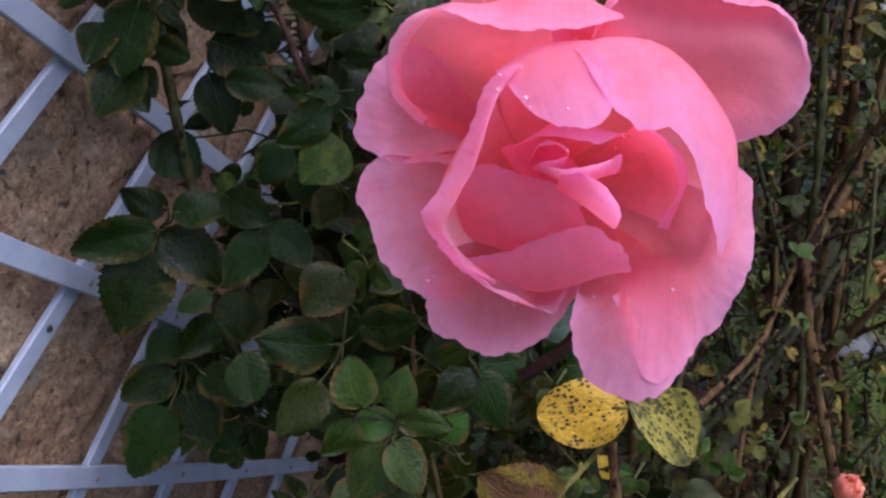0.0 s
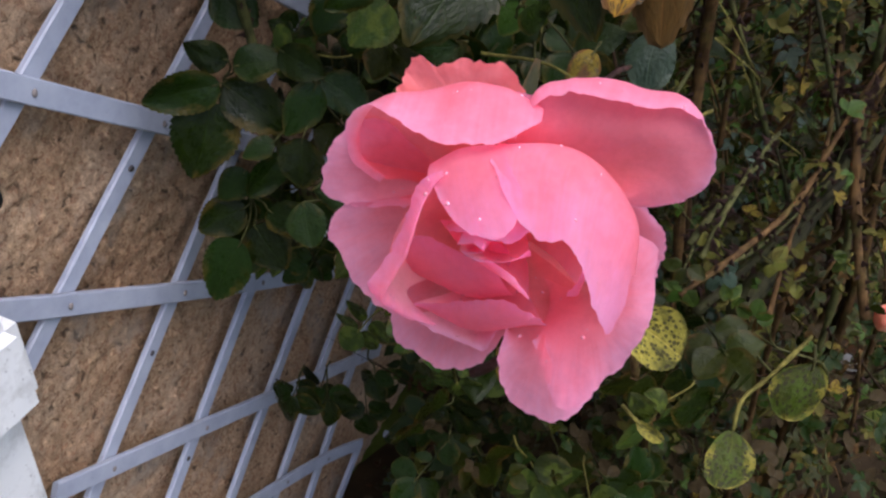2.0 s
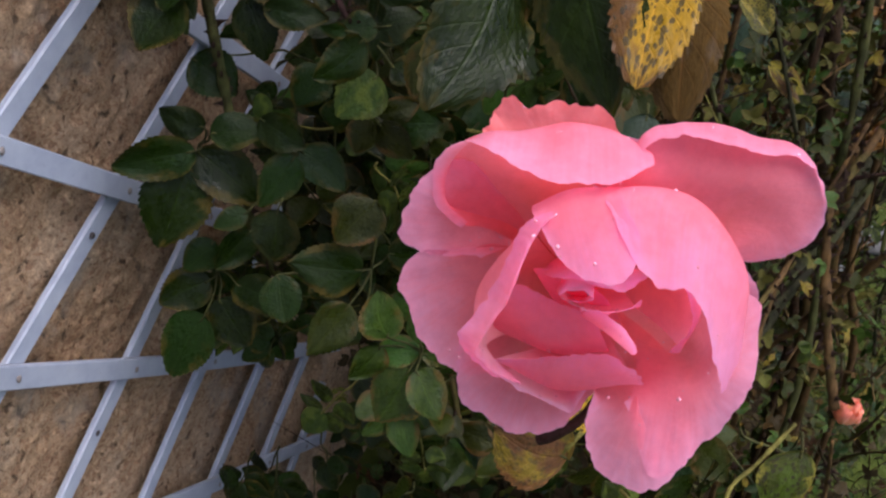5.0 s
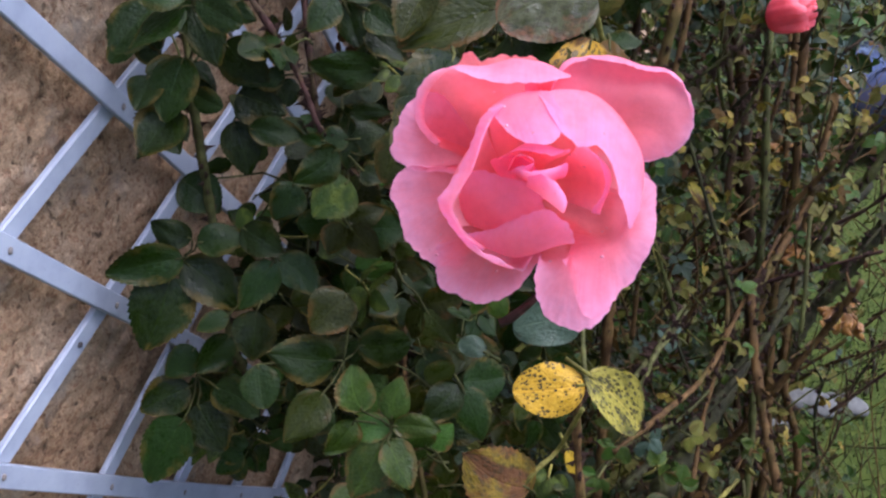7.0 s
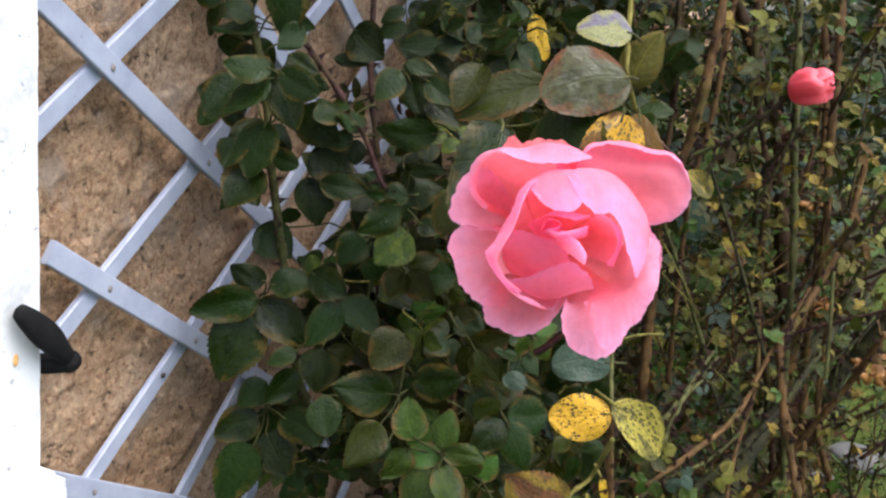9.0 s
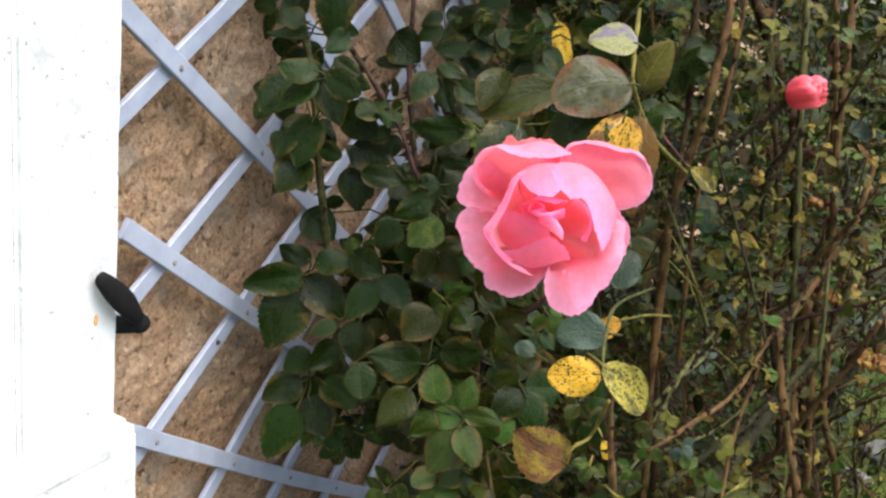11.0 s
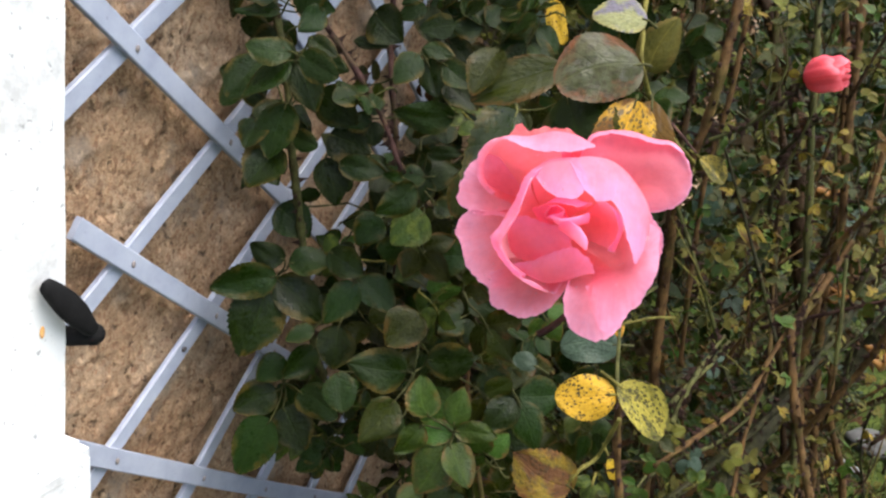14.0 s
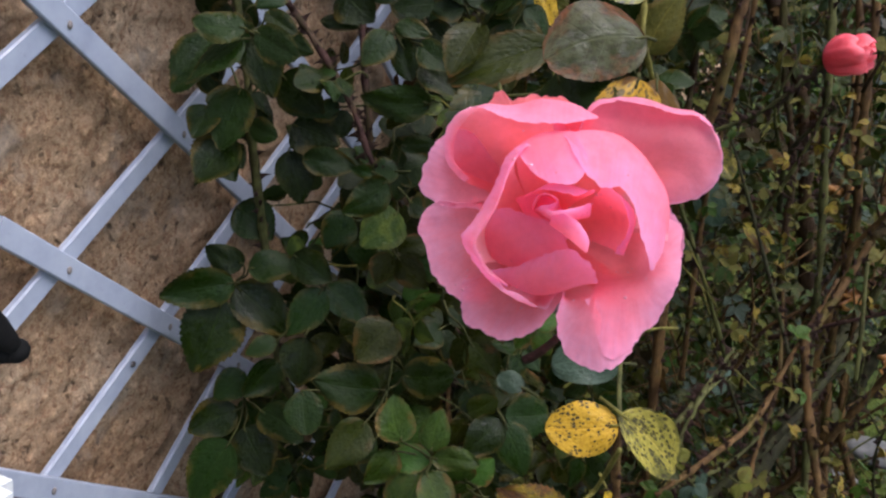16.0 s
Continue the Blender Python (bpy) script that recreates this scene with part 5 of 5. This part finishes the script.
cane("moss", 0.005, 0.004, [(0.548, 0.235, 0.894), (0.593, 0.318, 0.925), (0.647, 0.41, 0.974), (0.703, 0.565, 1.041)])


for i in range(46):
    # thorny side shoots, some still green
    y = rng.uniform(0.3, 1.0)
    a = Vector((rng.uniform(0.5, 0.66 + 0.25 * y), y, rng.uniform(0.6, 1.25)))
    e = a + Vector((rng.uniform(-0.12, 0.16), rng.uniform(-0.08, 0.08), rng.uniform(0.05, 0.22)))
    mid = a.lerp(e, 0.5) + Vector((rng.uniform(-0.02, 0.02), 0, rng.uniform(-0.01, 0.02)))
    if min(((p - q).length for p in (a, mid, e) for q in (Vector((0.605, 0.245, 1.364)), Vector((0.749, 0.458, 0.788))))) > 0.07:
        cane(rng.choice(("brown", "brown", "green", "moss", "red")), rng.uniform(0.0022, 0.0032), rng.uniform(0.0012, 0.0018), [a, mid, e])


# ---- small rose buds ----
def bud(name, at, axis, size, mat, label, opened):
    ob = tagged(new(name), label, "rose bud", "rose buds")
    w = Vector(axis).normalized()
    u = w.orthogonal().normalized()
    ob.matrix_basis = Matrix.Translation(at) @ Matrix((u, w.cross(u), w)).transposed().to_4x4()
    for i in range(9):
        # crumpled shells folded over one another, the outer ones shorter, looser and creased lengthwise
        top = (0.62, 0.78, 0.7, 0.86, 0.74, 0.9, 0.84, 0.92, 0.95)[i]

        def sh(a, b, i=i, top=top):
            th = (b - 0.5) * radians(170 - 8 * i)
            s = 0.05 + top * a * (1 - 0.16 * abs(2 * b - 1) ** 3 + 0.1 * noise.noise(Vector((b * 5, i * 3, 2))))
            lump = noise.noise(Vector((th * 1.3, a * 2.0, i * 5 + size * 90)))
            crease = abs(noise.noise(Vector((th * 2.6, a * 0.9, i * 7 + size * 40))))
            rad = size * (0.46 - 0.034 * i) * max(0.0, math.sin(math.pi * min(1, s))) ** 0.6 * (1 + 0.5 * lump * a - 0.55 * crease * a)
            rad *= 1 + (0.25 * max(0, opened) + (0.22 if i in (1, 3, 4) else 0.0) * max(0.0, opened * 20)) * a ** 4
            return Vector((rad * math.cos(th), rad * math.sin(th), size * (-0.5 * math.cos(math.pi * s) + 0.1 * lump * a * a)))
        part("petal", grid_bm(18, 20, sh), mat, ob, m=Matrix.Rotation(radians(i * 137.5), 4, "Z"))
    core = bmesh.new()
    bmesh.ops.create_uvsphere(core, u_segments=14, v_segments=10, radius=size * 0.22, matrix=Matrix.Translation((0, 0, -size * 0.02)) @ Matrix.Diagonal((1, 1, 1.5, 1)))
    part("petal", core, mat, ob)
    part("hip", hip(size * 0.14), BARK["green"], ob, m=Matrix.Translation((0, 0, -size * 0.52)))
    for i in range(5):
        def sf(a, b):
            return Vector((size * (0.1 + 0.5 * a), (2 * b - 1) * size * 0.09 * (1 - a * 0.8), -size * (0.46 + 0.15 * a)))
        part("sepal", grid_bm(6, 3, sf), LEAF["o"], ob, m=Matrix.Rotation(radians(72 * i), 4, "Z"))
    return ob


bud("rose_bud", (0.605, 0.245, 1.364), (0.75, -0.35, 0.25), 0.039, PETAL_RED, "half-closed coral-red rose bud on a green stalk", 0.05)
bud("rose_bud", (0.749, 0.458, 0.788), (0.1, -0.35, 0.9), 0.036, PETAL_PALE, "small closed pink and cream rose bud low in the bush", -0.5)


# ---- filler foliage ----
BUDS = [Vector((0.605, 0.245, 1.364)), Vector((0.749, 0.458, 0.788))]

def leaf_stuff(name, label, spots, kinds, seed, parent=None, sprig=1):
    """Many small leaves as one joined mesh per leaf colour; sprig: leaflets to a stalk."""
    r = random.Random(seed)
    groups = {}
    for at, s in spots:
        kd = r.choice(kinds)
        if min((at - b).length for b in BUDS) < 0.05:
            continue
        groups.setdefault(kd, []).append((at, s))
    for kd, items in groups.items():
        verts, faces, uvs = [], [], []

        def blade(at, d, n, s):
            fr = Matrix.Translation(at) @ frame_of(d, n)
            w = r.uniform(0.3, 0.4)
            b = len(verts)
            cup = r.uniform(0.0, 0.16)
            loc = [(0, 0, 0), (0.15, -w * 0.75, cup * 0.7), (0.15, 0, 0), (0.15, w * 0.75, cup * 0.7), (0.42, -w, cup), (0.42, 0, 0), (0.42, w, cup), (0.75, -w * 0.62, cup * 0.4), (0.75, 0, -0.06), (0.75, w * 0.62, cup * 0.4), (1, 0, -0.16)]
            verts.extend((fr @ (Vector(c) * s))[:] for c in loc)
            uv = [(0, .5), (.15, 0), (.15, .5), (.15, 1), (.42, 0), (.42, .5), (.42, 1), (.75, 0), (.75, .5), (.75, 1), (1, .5)]
            for fc in ((0, 1, 2), (0, 2, 3), (1, 4, 5, 2), (2, 5, 6, 3), (4, 7, 8, 5), (5, 8, 9, 6), (7, 10, 8), (8, 10, 9)):
                faces.append([b + c for c in fc])
                uvs.extend(uv[c] for c in fc)

        for at, s in items:
            d = Vector((r.uniform(-1, 1), r.uniform(-1, 1), r.uniform(-0.9, 0.5))).normalized()
            n = Vector((r.uniform(-0.5, 0.9), r.uniform(-1.2, 0.4), r.uniform(0, 1.2)))
            blade(at, d, n, s)
            if sprig > 1:
                fr = frame_of(d, n).to_3x3()
                for i in range((sprig - 1) // 2):
                    for sg in (-1, 1):
                        q = Vector([r.uniform(-1, 1) for _ in range(3)])
                        blade(at - d * s * (0.12 + 0.75 * i), d * r.uniform(0.2, 0.6) + fr.col[1] * sg + q * 0.15, n + q * 0.35, s * r.uniform(0.75, 1.0))
        me = bpy.data.meshes.new(name)
        me.from_pydata(verts, [], faces)
        ul = me.uv_layers.new(name="UVMap")
        ul.data.foreach_set("uv", [c for q in uvs for c in q])
        me.materials.append(LEAF[kd])
        me.polygons.foreach_set("use_smooth", [True] * len(me.polygons))
        ob = new(name, me)
        if parent:
            ob.parent = parent
        else:
            tagged(ob, label, "foliage", kind="stuff")
        ob["kind"] = "stuff"


r = random.Random(11)
spots = []
for _ in range(900):
    y = r.uniform(0.22, 0.9)
    x = 0.06 + r.random() ** 1.3 * (0.25 + 0.35 * y)
    z = r.uniform(0.25, 1.6)
    if x < 0.22 and y < 0.6 and z > 1.16 or z < 0.85 and y < 0.5 and x < 0.26:
        continue
    spots.append((Vector((x, y, z)), r.uniform(0.025, 0.045)))
leaf_stuff("shaded_leaves", "dark leaves deep in the climbing rose", spots, ["g", "g", "g", "g", "o"], 3)
spots = []
for _ in range(4200):
    # leafy inside of the bush, thinning out towards the lawn
    y = r.uniform(0.45, 1.7)
    x = r.uniform(0.1, 0.72 + 0.2 * y)
    z = r.uniform(0.05, 1.7)
    if x > 0.6 + 0.17 * y and r.random() < 0.9:
        continue
    if x > 0.56 + 0.1 * y and abs(z - 1.34 + 0.09 * y) < 0.075:
        continue
    spots.append((Vector((x, y, z)), r.uniform(0.011, 0.024)))
leaf_stuff("bush_leaves", "dark glossy leaf sprigs inside the rose bush", spots, ["g", "o", "bl", "o", "f", "f", "lo", "lo", "br", "dk"], 4, None, 5)
spots = []
for _ in range(900):
    # small leaves along the front canes
    y = r.uniform(0.28, 0.75)
    spots.append((Vector((r.uniform(0.5, 0.6 + 0.35 * y), y, r.uniform(0.35, 1.5))), r.uniform(0.008, 0.018)))
leaf_stuff("cane_leaves", "tiny olive and yellowed leaves along the thorny canes", spots, ["lo", "lo", "o", "f", "lo", "o", "br", "y2", "yg"], 24, None, 3)
spots = [(Vector((r.uniform(0.05, 1.1), r.uniform(-0.3, 2.2), r.uniform(0.02, 0.12))), r.uniform(0.01, 0.028)) for _ in range(4500)]
# unseen leaf mass overhead, added to shade the foliage below
tops = [(Vector((0.05 + 0.4 * r.random() ** 1.2, r.uniform(-0.05, 1.4), r.uniform(1.55, 2.3))), r.uniform(0.04, 0.07)) for _ in range(800)]
tops += [(Vector((r.uniform(0.4, 1.0), r.uniform(0.45, 1.6), r.uniform(1.62, 2.2))), r.uniform(0.03, 0.06)) for _ in range(160)]
# leaves added to stand for the dark void between bush and wall
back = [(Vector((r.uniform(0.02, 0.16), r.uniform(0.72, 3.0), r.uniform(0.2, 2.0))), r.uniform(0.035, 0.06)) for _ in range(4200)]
leaf_stuff("wall_leaves", "dark leaves added close against the house wall to fill the unlit gap", back, ["g", "g", "o", "dk"], 17)
leaf_stuff("upper_leaves", "dense upper leaves added out of view, shading the climbing rose and bush", tops, ["g", "g", "o"], 14)
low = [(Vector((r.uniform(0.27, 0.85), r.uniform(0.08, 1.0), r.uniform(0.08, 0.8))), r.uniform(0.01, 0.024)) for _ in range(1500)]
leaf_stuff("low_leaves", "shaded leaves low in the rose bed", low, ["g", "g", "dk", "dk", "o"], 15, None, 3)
leaf_stuff("leaf_litter", "fallen brown and yellow leaves on the bed", spots, ["dk", "dk", "dk", "dk", "g", "g", "g", "o", "br"], 6)
yellow = [(Vector((r.uniform(0.6, 1.0), r.uniform(0.4, 1.0), r.uniform(0.05, 0.5))), r.uniform(0.014, 0.03)) for _ in range(40)]
leaf_stuff("yellow_leaves", "bright yellow fallen leaves caught low in the bush", yellow, ["y1", "yo"], 16)


def twigs(count, seed, thick):
    bm = bmesh.new()
    q = random.Random(seed)
    for _ in range(count):
        y = q.uniform(0.35, 1.5)
        a = Vector((q.uniform(0.3, 0.75 + 0.25 * y), y, q.uniform(0.1, 1.35)))
        d = Vector((q.uniform(-0.6, 0.6), q.uniform(-0.5, 0.5), q.uniform(-0.1, 1.0))).normalized()
        ln = q.uniform(0.08, 0.35)
        e = a + d * ln
        pts = [a, a.lerp(e, 0.35) + Vector((q.uniform(-1, 1), q.uniform(-1, 1), q.uniform(-1, 1))) * 0.02, a.lerp(e, 0.7) + Vector((q.uniform(-1, 1), q.uniform(-1, 1), 0)) * 0.015, e]
        verts = smooth_path(pts, 3)
        tube(verts, q.uniform(0.4, 1.0) * thick, 0.0007, 4, 0.3, bm)
        for k in (3, 6):
            o = Vector((q.uniform(-1, 1), q.uniform(-1, 1), q.uniform(0, 1))).normalized()
            tube([verts[k], verts[k] + (o + d * 0.6) * ln * 0.14, verts[k] + (o + d) * ln * 0.26], 0.0012, 0.0004, 3, 0.2, bm)
    return bm


for count, seed, thick, kd, label in ((60, 26, 0.0022, "yell", "pale yellow-green twigs inside the rose bush"), (120, 21, 0.0024, "brown", "tangle of thin brown twigs inside the rose bush"), (110, 22, 0.0026, "green", "thin green shoots inside the rose bush"), (130, 23, 0.003, "dark", "old dark dead twigs inside the rose bush")):
    tagged(part("bush_twigs", twigs(count, seed, thick), BARK[kd]), label, "twigs", kind="stuff")


# ---- dried heads and withered leaves on the canes ----
def dried_head(at, size, seed):
    """A withered bloom: crumpled brown petals round a dry hip."""
    ob = tagged(new("dried_bloom"), "withered orange-brown rose head on a thorny cane", "dried flower", "dried blooms")
    ob.matrix_basis = Matrix.Translation(at)
    q = random.Random(seed)
    part("hip", hip(size * 0.3), BARK["brown"], ob)
    for i in range(7):
        bm = petal_sheet(size * q.uniform(0.7, 1.1), size * 0.4, (70, 40, 10 + q.uniform(-30, 60)), 40, base=(0.002, 0), seed=seed + i, ruffle=0.02, n=(10, 10))
        part("petal", bm, PETAL_DRY, ob, m=Matrix.Rotation(radians(200 + q.uniform(-40, 40)), 4, "X") @ Matrix.Rotation(q.uniform(0, 6.28), 4, "Z"))
    part("stalk", tube(smooth_path([Vector((0, 0, 0)), Vector((0.004, 0.004, 0.02)), Vector((q.uniform(-0.02, 0.02), 0.03, 0.05))], 4), 0.0014, 0.0018, 5), BARK["brown"], ob)


for i, p in enumerate(((0.768, 0.615, 1.0), (0.698, 0.56, 1.092), (0.646, 0.646, 1.197))):
    dried_head(p, (0.036, 0.034, 0.024)[i], 40 + i * 9)

# ---- hedge and far garden ----
spots = []
for _ in range(10000):
    y = r.uniform(1.5, 3.2)
    x = r.uniform(0.0, 0.58 + 0.15 * y)
    z = r.uniform(0.0, 2.6)
    spots.append((Vector((x, y, z)), r.uniform(0.03, 0.06)))
leaf_stuff("hedge_leaves", "dense dark leaves of the shrub behind the roses", spots, ["g", "g", "o", "o", "f", "bl"], 8)
spots = []
for _ in range(9000):
    spots.append((Vector((r.uniform(-3, 14), 17 + r.uniform(-1.2, 1.2), r.random() ** 0.8 * 5.0)), r.uniform(0.12, 0.3)))
leaf_stuff("far_hedge", "far garden hedge beyond the lawn", spots, ["g", "o", "bl", "g"], 9)


def stone_bm(sx, sy, sz, seed):
    bm = bmesh.new()
    bmesh.ops.create_icosphere(bm, subdivisions=3, radius=1.0)
    for v in bm.verts:
        v.co *= 1 + 0.18 * noise.noise(v.co * 1.6 + Vector((seed, 0, 0)))
        v.co = Vector((v.co.x * sx, v.co.y * sy, max(v.co.z, -0.4) * sz))
    return bm


for i, (x, y, s) in enumerate(((1.07, 2.55, 0.13), (1.19, 2.6, 0.1), (0.95, 2.3, 0.07), (0.86, 1.3, 0.06))):
    tagged(part("border_stone", stone_bm(s * 0.8, s * 0.6, s * 0.35, i), PALESTONE, m=Matrix.Translation((x, y, 0.03))), "pale grey stone edging the bed", "stone", "border stones")

# ---- parked car ----
car = tagged(new("car"), "dark blue car parked beyond the lawn", "car")
car.matrix_basis = Matrix.Translation((3.35, 9.0, 0.0)) @ Matrix.Rotation(radians(18), 4, "Z")


def car_body():
    prof = [(-2.0, 0.3), (-2.1, 0.6), (-1.95, 0.85), (-1.2, 0.95), (-0.5, 1.42), (0.9, 1.45), (1.6, 1.05), (2.0, 0.98), (2.08, 0.6), (2.0, 0.3)]
    bm = bmesh.new()
    rows = []
    for y, sc in ((-0.85, 0.96), (-0.8, 1.0), (0.8, 1.0), (0.85, 0.96)):
        rows.append([bm.verts.new((x, y * (1 - 0.14 * max(0, z - 0.9) / 0.5), 0.3 + (z - 0.3) * sc)) for x, z in prof])
    for a, b in zip(rows, rows[1:]):
        for i in range(len(prof)):
            bm.faces.new((a[i], b[i], b[(i + 1) % len(prof)], a[(i + 1) % len(prof)]))
    bm.faces.new(rows[0])
    bm.faces.new(rows[-1][::-1])
    bmesh.ops.bevel(bm, geom=bm.edges[:], offset=0.04, segments=2, affect="EDGES")
    return bm


part("body", car_body(), CARPAINT, car)
wsm = box(0.9, 1.25, 0.02, 0.008, centre=(0, 0, 0))
part("windscreen", wsm, GLASS, car, m=Matrix.Translation((-0.87, 0, 1.2)) @ Matrix.Rotation(radians(-34), 4, "Y"))
for sg in (-1, 1):
    part("headlight", box(0.1, 0.35, 0.14, 0.03, centre=(-2.05, sg * 0.6, 0.7)), LAMP, car, "pale headlamp")
    part("side_window", box(1.3, 0.03, 0.3, 0.01, centre=(0.3, sg * 0.76, 1.2)), GLASS, car)
    for x in (-1.3, 1.3):
        bm = bmesh.new()
        bmesh.ops.create_cone(bm, segments=24, radius1=0.31, radius2=0.31, depth=0.2, cap_ends=True, matrix=Matrix.Translation((x, sg * 0.78, 0.31)) @ Matrix.Rotation(math.pi / 2, 4, "X"))
        part("wheel", bm, TYRE, car)


def blades(count, seed):
    """Grass blades of the lawn beyond the bed."""
    q = random.Random(seed)
    verts, faces = [], []
    for _ in range(count):
        y = 0.5 + 7.5 * q.random() ** 1.8
        if q.random() > (y - 0.5) / 0.9:
            continue
        x = 0.75 + q.random() ** 1.7 * (1.4 + 0.5 * y)
        h, a, w = q.uniform(0.012, 0.032), q.uniform(0, 6.28), q.uniform(0.001, 0.002) * (1 + 0.2 * y)
        dx, dy, b = math.cos(a), math.sin(a), len(verts)
        lean = q.uniform(0.5, 1.6) * h
        verts += [(x - dy * w, y + dx * w, 0), (x + dy * w, y - dx * w, 0), (x + dx * lean * 0.4 + dy * w * 0.7, y + dy * lean * 0.4 - dx * w * 0.7, h * 0.6), (x + dx * lean, y + dy * lean, h)]
        faces += [(b, b + 1, b + 2), (b, b + 2, b + 3)]
    me = bpy.data.meshes.new("grass")
    me.from_pydata(verts, [], faces)
    me.materials.append(BLADE)
    return me


tagged(new("grass", blades(50000, 51)), "short green grass blades of the lawn", "grass", kind="stuff")
